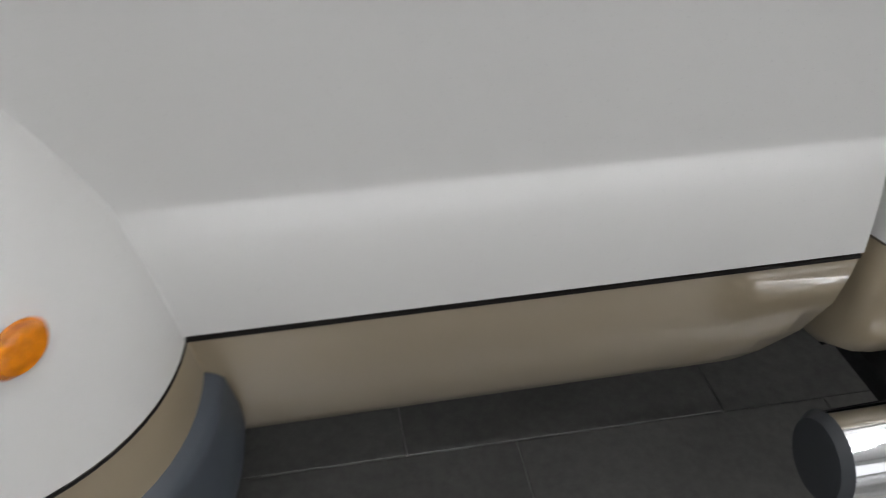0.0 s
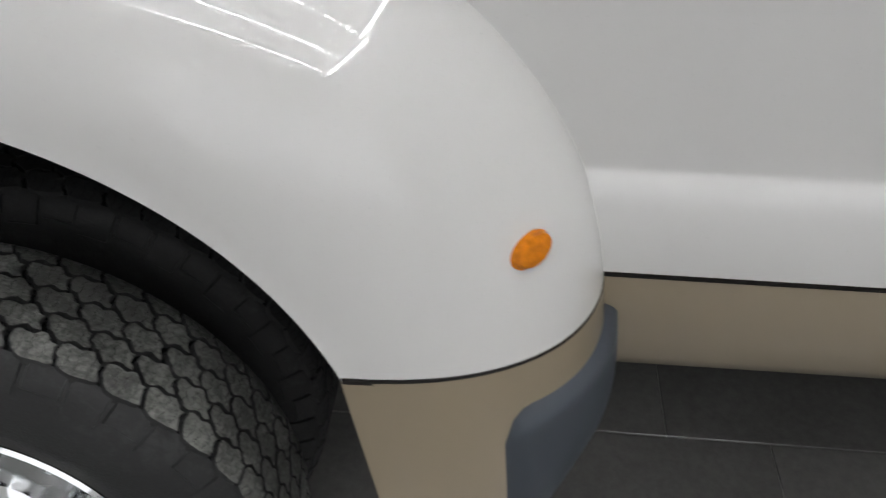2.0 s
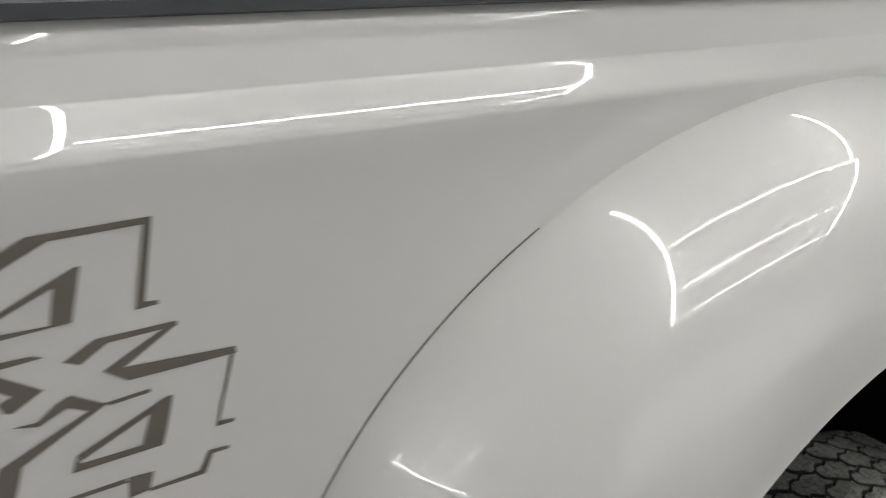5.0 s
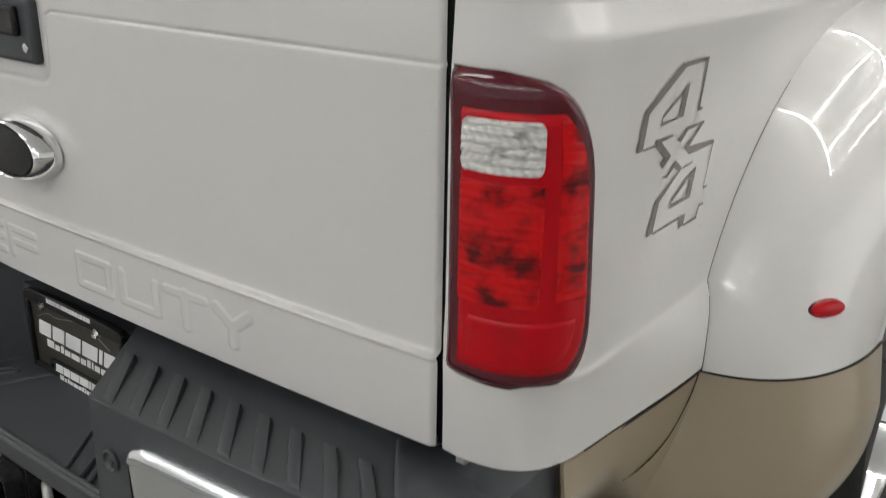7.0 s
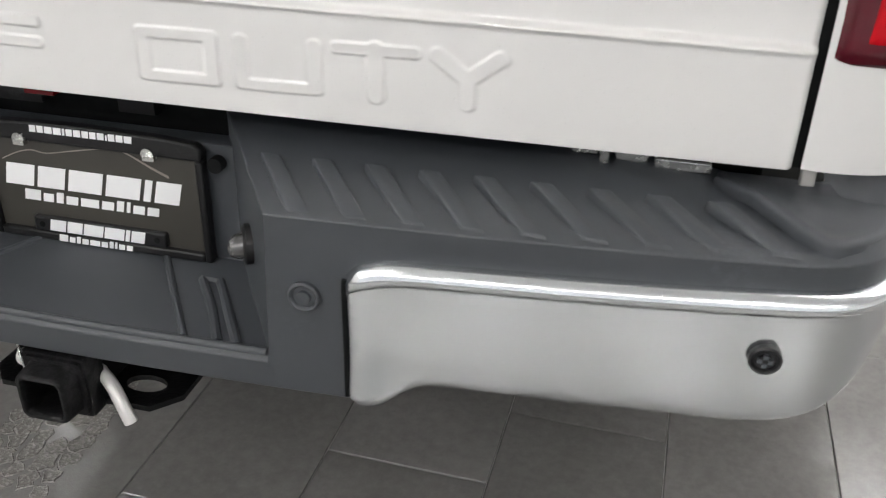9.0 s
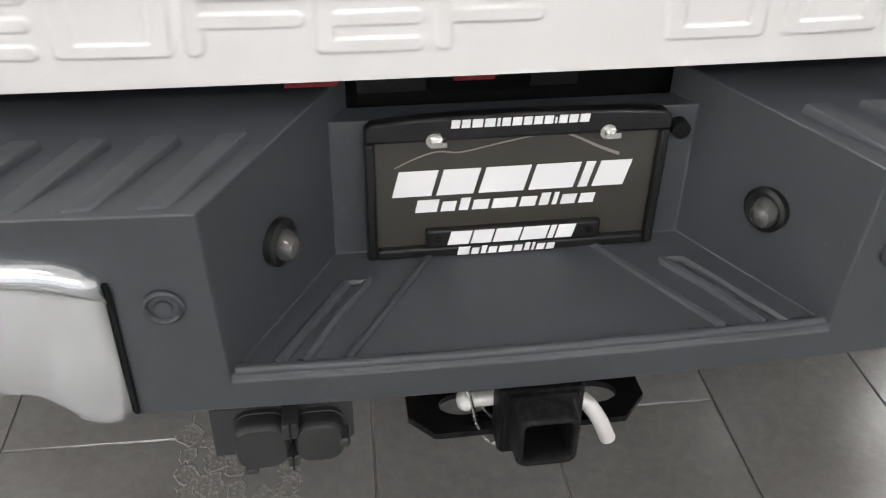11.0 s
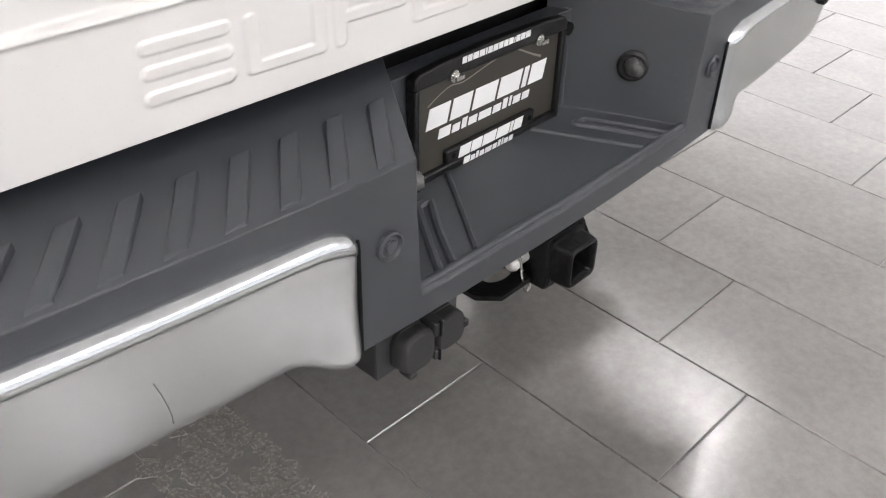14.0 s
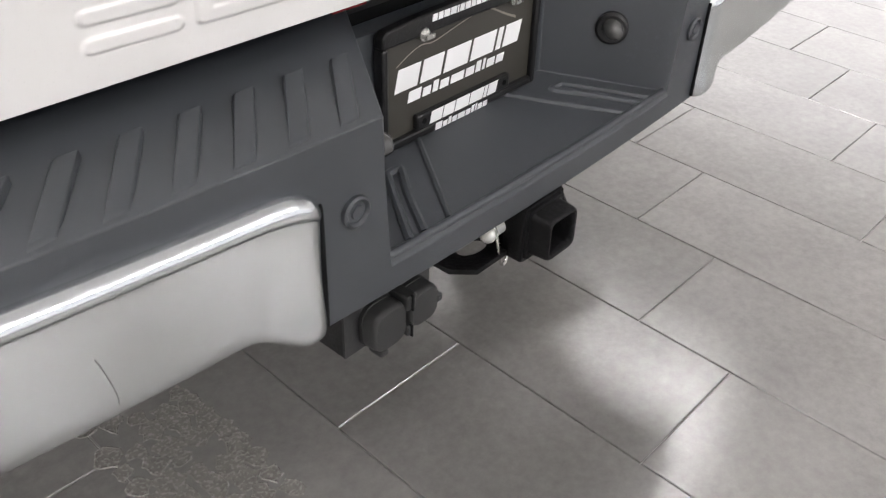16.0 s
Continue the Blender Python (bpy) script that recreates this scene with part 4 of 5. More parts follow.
def tailgate():
    xs = np.linspace(-GATE_W, GATE_W, 681)
    zs = np.concatenate([[0.7735, 0.7745, 0.777], np.linspace(0.781, 0.91, 104, endpoint=False), np.linspace(0.91, 1.10, 28, endpoint=False), np.linspace(1.10, 1.222, 34, endpoint=False), np.linspace(1.222, 1.254, 34, endpoint=False), np.linspace(1.254, 1.3305, 16)])
    X, Z = np.meshgrid(xs, zs)
    Y = gate_y(X)
    Y += 0.010 * (np.maximum(0, 0.7775 - Z) / 0.004) ** 1.5
    crown = (1 - (X / 0.82) ** 2) * np.interp(Z, [0.95, 1.25, 1.31], [0.013, 0.008, 0.0])
    Y -= 0.007 / (1 + np.exp((Z - 0.9005) / 0.0013)) + 0.004 * np.exp(-((Z - 0.8975) / 0.0035) ** 2)
    gx, low, high, rad = 0.105, 1.128, 1.237, 0.02
    groove = [(-GATE_W - 0.1, high), (-gx - rad, high), (-gx - 0.006, high - 0.006), (-gx, high - rad), (-gx + 0.004, low + rad), (-gx + 0.010, low + 0.006), (-gx + 0.026, low),
              (gx - 0.026, low), (gx - 0.010, low + 0.006), (gx - 0.004, low + rad), (gx, high - rad), (gx + 0.006, high - 0.006), (gx + rad, high), (GATE_W + 0.1, high)]
    d = np.full_like(X, 9.0)
    for (a, b), (c, e) in zip(groove, groove[1:]):
        d = np.minimum(d, seg_dist(X, Z, a, b, c, e))
    Y += 0.0022 * np.exp(-(d / 0.0028) ** 2)
    h = np.zeros_like(X)
    for x0, z0, x1, z1, w in BARS:
        e = np.minimum(seg_dist(X, Z + crown, x0, z0, x1, z1) - w, 0.05)
        h = np.maximum(h, 1 / (1 + np.exp(np.clip(e / 0.0005, -40, 40))))
    Y -= 0.0020 * h
    Z = Z + crown
    edge = np.minimum(1, (GATE_W - np.abs(X)) / 0.006)
    Y += 0.006 * (1 - edge) ** 2
    bm = bmesh.new()
    rows = [[(X[i, j], Y[i, j], Z[i, j]) for j in range(len(xs))] for i in range(len(zs))]
    back = lambda r: [(p[0], 0.045, p[2]) for p in r]
    grid(bm, [back(rows[0])] + rows + [back(rows[-1])])
    gate = part("tailgate", bm, WHITE, truck, "white tailgate with raised bars", 60)
    bm = bmesh.new()
    box(bm, -GATE_W + 0.002, GATE_W - 0.002, 0.02, 0.05, 0.78, 1.33)
    part("inner_panel", bm, BLACK, gate)
    # cap in three lengths
    for x0, x1, up in ((-GATE_W, -0.365, 0), (-0.3625, 0.3625, 0.002), (0.365, GATE_W, 0)):
        bm = bmesh.new()
        rows = []
        for k in range(17):
            x = x0 + (x1 - x0) * k / 16
            y = gate_y(x)
            rows.append([(x, y + 0.03, 1.318), (x, y - 0.006 - up, 1.3275), (x, y - 0.010 - up, 1.336), (x, y - 0.008 - up, 1.362 + up), (x, y + 0.002, 1.378 + up), (x, y + 0.02, 1.384 + up), (x, 0.07, 1.386 + up), (x, 0.078, 1.376), (x, 0.078, 1.32)])
        vs = grid(bm, rows)
        bm.faces.new(vs[0])
        bm.faces.new(vs[-1])
        part("gate_cap", bm, PLASTIC, gate, "black plastic tailgate cap", 35)
    # release latch
    y = gate_y(0) - 0.001
    bm = bmesh.new()
    ring = [(0.092 * (1 if c in (0, 3) else -1), z) for c, z in ((0, 1.165), (1, 1.165), (2, 1.262), (3, 1.262))]
    prism(bm, [(x, y - 0.012, z) for x, z in ring], (0, 0.03, 0))
    part("latch_bezel", bm, PLASTIC, gate, "black latch handle recess", bevel=0.008, segs=3)
    bm = bmesh.new()
    box(bm, -0.075, 0.060, y - 0.022, y - 0.010, 1.205, 1.250)
    part("latch_handle", bm, SATIN, gate, "black pull handle", bevel=0.005)
    bm = bmesh.new()
    tube(bm, [(0.074, y - 0.010, 1.190), (0.074, y - 0.016, 1.190)], 0.007, 14)
    part("lock", bm, CHROME, gate, "chrome key lock")
    # oval badge in its chrome housing
    for nm, mat, rx, rz, prof, lab in (("badge_housing", CHROME, 0.112, 0.052, ((1.0, 0.0), (1.0, -0.010), (0.93, -0.034), (0.86, -0.040), (0.80, -0.036)), "chrome oval badge housing"),
                                       ("badge", SATIN, 0.090, 0.040, ((1.0, -0.026), (0.98, -0.038), (0.7, -0.041), (0.02, -0.042)), "dark plain oval badge")):
        bm = bmesh.new()
        rings = [[(rx * r * math.cos(2 * math.pi * k / 48), y + o, 1.028 + rz * r * math.sin(2 * math.pi * k / 48)) for k in range(48)] for r, o in prof]
        vs = grid(bm, rings, closed=True)
        if nm == "badge":
            bm.faces.new(vs[-1])
        part(nm, bm, mat, gate, lab, 50)
    return gate


tailgate()

# dark frame members behind the gap under the tailgate
bm = bmesh.new()
box(bm, -0.80, 0.80, 0.075, 0.12, 0.60, 0.78)
part("cross_member", bm, BLACK, truck, "dark frame cross member")
for x, w in ((-0.33, 0.10), (-0.16, 0.07), (0.02, 0.05), (0.55, 0.12)):
    bm = bmesh.new()
    box(bm, x, x + w, 0.05, 0.074, 0.735, 0.768)
    part("frame_bracket", bm, SATIN, truck, "")
for x, w in ((-0.23, 0.05), (-0.07, 0.04)):
    bm = bmesh.new()
    box(bm, x, x + w, -0.003, 0.01, 0.7680, 0.7730)
    part("gate_reflector", bm, REDDARK, truck, "thin red strip under the tailgate")
for x0, x1, y0, z0, z1 in ((0.592, 0.622, 0.030, 0.757, 0.769), (0.640, 0.676, 0.026, 0.755, 0.767), (0.682, 0.742, 0.022, 0.752, 0.765)):
    bm = bmesh.new()
    box(bm, x0, x1, y0, y0 + 0.03, z0, z1)
    part("latch_bracket", bm, ZINC, truck, "dull zinc bracket under the tailgate", bevel=0.002)
bm = bmesh.new()
prism(bm, [(0.548, -0.085, 0.540), (0.566, -0.085, 0.540), (0.562, -0.085, 0.505), (0.552, -0.085, 0.503)], (0, 0.02, 0))
part("bumper_tab", bm, BLACK, truck, "black tab hanging under the bumper")
bm = bmesh.new()
tube(bm, [(0.629, 0.022, 0.748), (0.629, 0.022, 0.785)], 0.006, 8)
part("body_bolt", bm, ZINC, truck, "zinc mounting bolt")
for x0, x1, y, z0, z1 in ((0.832, 0.847, 0.024, 0.748, 0.79), (0.920, 0.932, 0.050, 0.760, 0.79)):
    bm = bmesh.new()
    box(bm, x0, x1, y, y + 0.012, z0, z1)
    part("body_tab", bm, DULL, truck, "dull metal mounting tab under the bed", bevel=0.002)

# ---- rear bumper ----
def rear_y(x):
    return -0.160 + 0.067 * x * x


PLAN = [(0.39, rear_y(0.39)), (0.46, rear_y(0.46)), (0.54, rear_y(0.54)), (0.62, rear_y(0.62)), (0.70, rear_y(0.70)), (0.78, rear_y(0.78)), (0.835, -0.1125), (0.866, -0.106),
        (0.890, -0.095), (0.908, -0.078), (0.922, -0.055), (0.933, -0.026), (0.941, 0.010), (0.944, 0.050), (0.945, 0.080)]


def pad_z(y):
    """Height of the step pad, rising towards the tailgate."""
    return 0.730 + 0.15 * (y + 0.148)


def bumper():
    root = new("rear_bumper")
    root.parent = truck
    # stepped black cover, one mesh from side to side
    bm = bmesh.new()
    def half(sx):
        pts = [(0.305, rear_y(0.305)), (0.345, rear_y(0.345))] + PLAN
        rows = []
        for i, (x, y) in enumerate(pts):
            fx = min(x, 0.86) - (0.133 if i == 0 else 0.08 if i == 1 else 0.0)
            fy = 0.045 if x < 0.86 else lerp_table([(0.86, 0.045), (0.945, 0.086)], x)
            crown = 0.004 if x < 0.85 else 0.004 + 0.010 * min(1, (x - 0.85) / 0.05)
            low = 0.508 if x < 0.40 else lerp_table([(0.86, 0.58), (0.89, 0.605), (0.908, 0.640), (0.922, 0.670), (0.935, 0.695), (0.945, 0.712)], x)
            rows.append([(sx * fx, fy, pad_z(fy) - 0.004 + crown - 0.013 * max(0.0, min(1.0, (x - 0.70) / 0.08))), (sx * (fx + (x - fx) * 0.93), fy + (y - fy) * 0.93, pad_z(fy + (y - fy) * 0.93) - 0.004 + crown), (sx * x, y, 0.727 + crown * 0.5), (sx * x, y + 0.001, max(0.69, low + 0.002)), (sx * (x if x < 0.4 else x - 0.012), y + (0.002 if x < 0.40 else 0.012), low), (sx * fx, fy, low)])
        return grid(bm, rows)
    half(1)
    half(-1)
    # the plate niche: two slanted cheeks, floor, back and lip
    def niche():
        sec = {}
        for sx in (1, -1):
            fx, fy = 0.172, 0.045
            sec[sx] = dict(tm=bm.verts.new((sx * (fx + 0.133 * 0.93), fy + (rear_y(0.305) - fy) * 0.93, pad_z(fy + (rear_y(0.305) - fy) * 0.93))), mi=bm.verts.new((sx * 0.305, rear_y(0.305) + 0.001, 0.69)), tr=bm.verts.new((sx * 0.305, rear_y(0.305), 0.729)), tf=bm.verts.new((sx * 0.172, 0.045, pad_z(0.045))), l1=bm.verts.new((sx * 0.297, rear_y(0.297) - 0.002, 0.546)), bb=bm.verts.new((sx * 0.192, 0.012, 0.566)), tb=bm.verts.new((sx * 0.192, 0.014, 0.722)),
                           fr=bm.verts.new((sx * 0.297, rear_y(0.30) + 0.004, 0.5505)), lo=bm.verts.new((sx * 0.305, rear_y(0.305) + 0.002, 0.508)), ff=bm.verts.new((sx * 0.172, 0.045, 0.722)))
            q = sec[sx]
            bm.faces.new((q["tr"], q["tm"], q["tf"], q["ff"], q["tb"], q["bb"], q["fr"]))
            bm.faces.new((q["tr"], q["fr"], q["l1"], q["lo"], q["mi"]))
        a, b = sec[1], sec[-1]
        bm.faces.new((a["fr"], a["bb"], b["bb"], b["fr"]))
        bm.faces.new((a["bb"], a["tb"], b["tb"], b["bb"]))
        bm.faces.new((a["tb"], a["ff"], b["ff"], b["tb"]))
        n = 9
        prev = None
        for k in range(n):
            x = 0.305 - 0.61 * k / (n - 1)
            xf = 0.297 - 0.594 * k / (n - 1)
            cur = (bm.verts.new((xf, rear_y(xf) + 0.004, 0.5505)), bm.verts.new((xf, rear_y(xf) - 0.002, 0.546)), bm.verts.new((x, rear_y(x) + 0.002, 0.508)), bm.verts.new((x, 0.03, 0.508)))
            if prev:
                for i in range(3):
                    bm.faces.new((prev[i], cur[i], cur[i + 1], prev[i + 1]))
            prev = cur
    niche()
    bmesh.ops.remove_doubles(bm, verts=bm.verts[:], dist=0.0022)
    part("step_cover", bm, PLASTIC, root, "grained black plastic step cover", 32, bevel=0.0078, segs=3)
    # tread ribs on the step pads
    for sx in (1, -1):
        for k in range(9):
            xi, skew = 0.2635 + 0.0592 * k, 0.064
            y0, y1 = -0.060 + 0.0014 * k, rear_y(xi + skew) + 0.008
            wide = 0.0245
            def ring(g, front, rear):
                return [(sx * x, y, pad_z(y) + up) for x, y, up in ((xi + g, y0 - g, front), (xi + wide - g, y0 - g, front), (xi + skew + wide - g, y1 + g, rear), (xi + skew + g, y1 + g, rear))]
            bm = bmesh.new()
            vs = grid(bm, [ring(-0.001, -0.002, -0.002), ring(0.0, 0.008, -0.001), ring(0.0014, 0.0108, 0.0006), ring(0.0040, 0.0120, 0.0014)], closed=True)
            bm.faces.new(vs[-1])
            part("step_rib", bm, PLASTIC, root, "", 38)
        # raised end of the pad, with a straight inner step and a rounded outer rim
        bm = bmesh.new()
        rim = [(0.745, 0.014), (0.780, -0.030), (0.820, -0.078), (0.844, -0.102), (0.858, -0.102), (0.879, -0.092), (0.897, -0.076), (0.910, -0.054), (0.920, -0.026), (0.928, 0.010), (0.931, 0.050), (0.932, 0.074), (0.86, 0.042), (0.75, 0.040)]
        mid = Vector((0.86, 0.0))
        rings = []
        for g, up in ((0.0, -0.002), (0.0, 0.0085), (0.0012, 0.0115), (0.0035, 0.0132), (0.007, 0.0136), (0.014, 0.0122), (0.028, 0.0104), (0.05, 0.0096)):
            ring = []
            for x, y in rim:
                d = mid - Vector((x, y))
                q = Vector((x, y)) + d.normalized() * min(g, d.length * 0.8)
                ring.append((sx * q.x, q.y, pad_z(q.y) + up - 0.020 * max(0.0, min(1.0, (q.y + 0.03) / 0.07))))
            rings.append(ring)
        vs = grid(bm, rings, closed=True)
        bm.faces.new(vs[-1])
        part("pad_end", bm, PLASTIC, root, "smooth raised end of the step pad", 50)
        # floor grooves of the niche
        slope = lambda y: 0.5505 + 0.0155 * (y - rear_y(0.3)) / 0.165
        yb = rear_y(0.25) + 0.012
        for line, w in (([(0.090, 0.0), (0.139, yb / 2), (0.189, yb)], 0.0048), ([(0.231, yb), (0.195, -0.085), (0.163, -0.042), (0.164, -0.036), (0.180, -0.036), (0.187, -0.042), (0.216, -0.085), (0.255, yb)], 0.0062)):
            bm = bmesh.new()
            tube(bm, smooth_path([(sx * a, b, slope(b) - 0.0003) for a, b in line], 4), w, 8)
            part("floor_ridge", bm, PLASTIC, root, "")
    bm = bmesh.new()
    tube(bm, [(x, rear_y(x) + 0.0085, 0.5512) for x in np.linspace(-0.293, 0.293, 21)], 0.0055, 10)
    part("floor_ridge", bm, PLASTIC, root, "")
    # chrome ends
    for sx in (1, -1):
        pts = [(0.388, rear_y(0.388)), (0.392, rear_y(0.392)), (0.405, rear_y(0.405)), (0.425, rear_y(0.425)), (0.445, rear_y(0.445)), (0.465, rear_y(0.465)), (0.49, rear_y(0.49))] + PLAN[2:]
        zt = [(0.388, 0.655), (0.392, 0.671), (0.405, 0.683), (0.425, 0.690), (0.445, 0.692), (0.70, 0.698), (0.868, 0.704), (0.911, 0.708), (0.945, 0.712)]
        zb = [(0.388, 0.511), (0.405, 0.506), (0.425, 0.509), (0.445, 0.524), (0.465, 0.534), (0.49, 0.537), (0.70, 0.538), (0.80, 0.538), (0.835, 0.542), (0.866, 0.552), (0.886, 0.566), (0.900, 0.583), (0.912, 0.606), (0.923, 0.632), (0.934, 0.660), (0.941, 0.680), (0.944, 0.694), (0.945, 0.702)]
        fine = smooth_path([(x, y, 0) for x, y in pts], 4)
        P2 = [Vector((p.x, p.y)) for p in fine]
        soft_table = lambda tb, v: sum(lerp_table(tb, v + 0.0035 * q) for q in range(-3, 4)) / 7
        rows = []
        for i, p in enumerate(P2):
            d = (P2[min(i + 1, len(P2) - 1)] - P2[max(i - 1, 0)]).normalized()
            n = Vector((d.y, -d.x))
            t, b = lerp_table(zt, p.x) if p.x < 0.43 else soft_table(zt, p.x), soft_table(zb, p.x)
            hgt = t - b
            tab = 0.014 if p.x < 0.43 else 0.014 * max(0.0, 1 - (p.x - 0.43) / 0.04)
            r = []
            for f, o in ((0.0, -0.008), (0.004, 0.000), (0.016, 0.0062), (0.032, 0.0105), (0.052, 0.0134), (0.074, 0.0150), (0.096, 0.0153), (0.114, 0.0145), (0.126, 0.0128), (0.134, 0.0118), (0.145, 0.0115), (0.22, 0.0108), (0.34, 0.0098), (0.46, 0.0086 + tab * 0.02), (0.56, 0.0076 + tab * 0.08), (0.66, 0.0065 + tab * 0.22), (0.75, 0.0055 + tab * 0.40), (0.82, 0.0046 + tab * 0.58), (0.88, 0.0037 + tab * 0.75), (0.92, 0.0024 + tab * 0.88), (0.95, 0.0002 + tab * 0.96), (0.975, -0.004 + tab), (0.99, -0.009 + tab), (1.0, -0.015 + tab)):
                if p.x < 0.410:
                    g = math.sqrt(max(0.0, 1 - ((0.410 - p.x) / 0.022) ** 2))
                    o = (min(o, 0.0) - 0.008) * (1 - g) + o * g
                q = p + n * o
                r.append((sx * q.x, q.y, t - hgt * f))
            rows.append(r)
        bm = bmesh.new()
        grid(bm, rows)
        part("chrome_end", bm, BUMPER_CHROME, root, "chrome bumper end with rolled top edge", 60, solid=0.002)
        if sx < 0:
            # fine dark line down the left chrome end
            bm = bmesh.new()
            tube(bm, smooth_path([(-0.6276, -0.1433, 0.6224), (-0.6230, -0.1427, 0.6069), (-0.6186, -0.1417, 0.5878), (-0.6156, -0.1407, 0.5707), (-0.6155, -0.1398, 0.5602)], 3), 0.0004, 6)
            part("dark_line", bm, BRACKET_GREY, root, "fine dark line down the chrome")
        # black bead that stands for the shade in the gap round the inner end
        bm = bmesh.new()
        tube(bm, smooth_path([(sx * x, rear_y(x) - 0.0005, z) for x, z in ((0.3872, 0.514), (0.3872, 0.60), (0.3872, 0.652), (0.3885, 0.664))], 4), 0.0026, 8)
        part("chrome_gap_shade", bm, BLACK, root, "thin black bead for the shade in the gap round the chrome")
        # parking sensors
        n = 24
        for x, z, r0, mat, lab in ((0.810, 0.632, 0.0160, SATIN, "black round sensor plug"), (0.344, 0.637, 0.0180, PLASTIC, "black flush round sensor")):
            y = rear_y(x) - (0.0145 if mat is SATIN else 0.0)
            bm = bmesh.new()
            rings = [[(sx * x + r0 * r * math.cos(2 * math.pi * k / n), y + o, z + r0 * r * math.sin(2 * math.pi * k / n)) for k in range(n)] for r, o in ((1.0, 0.006), (1.0, -0.003), (0.85, -0.005), (0.72, -0.003), (0.68, -0.001), (0.45, -0.0015), (0.40, -0.004), (0.02, -0.004))]
            vs = grid(bm, rings, closed=True)
            bm.faces.new(vs[-1])
            part("parking_sensor", bm, mat, root, lab, 40)
        bm = bmesh.new()
        y = rear_y(0.810) - 0.019
        for dx, dz in ((-0.005, 0), (0.005, 0), (0, -0.005), (0, 0.005)):
            box(bm, sx * 0.810 + dx - 0.0022, sx * 0.810 + dx + 0.0022, y - 0.001, y + 0.004, 0.632 + dz - 0.0022, 0.632 + dz + 0.0022)
        part("sensor_face", bm, PLASTIC, root, "")
        # plate lamps on the slanted cheeks
        c = Vector((sx * 0.2445, -0.0725, 0.643))
        nrm = Vector((-sx * 0.86, -0.50, 0.03)).normalized()
        u = Vector((0, 0, 1)).cross(nrm).normalized()
        v = nrm.cross(u)
        bm = bmesh.new()
        rings = [[c + (u * math.cos(2 * math.pi * k / 20) + v * math.sin(2 * math.pi * k / 20)) * r + nrm * o for k in range(20)] for r, o in ((0.024, -0.008), (0.024, 0.004), (0.020, 0.007), (0.015, 0.006))]
        grid(bm, rings, closed=True)
        part("lamp_socket", bm, SATIN, root, "black plate lamp socket")
        bm = bmesh.new()
        ax = (nrm * 0.9 + u * 0.25 * sx).normalized()
        rings = [[c + (u * math.cos(2 * math.pi * k / 20) + v * math.sin(2 * math.pi * k / 20)) * r + ax * o for k in range(20)] for r, o in ((0.0165, 0.003), (0.015, 0.014), (0.0105, 0.022), (0.004, 0.025))]
        vs = grid(bm, rings, closed=True)
        bm.faces.new(vs[-1])
        part("plate_lamp", bm, SMOKED, root, "smoky grey plate lamp lens")
    bm = bmesh.new()
    tube(bm, [(0.172, 0.013, 0.700), (0.172, -0.0005, 0.700)], 0.010, 16)
    part("rubber_plug", bm, BLACK, root, "black hole plug beside the plate")
    return root


bumper()


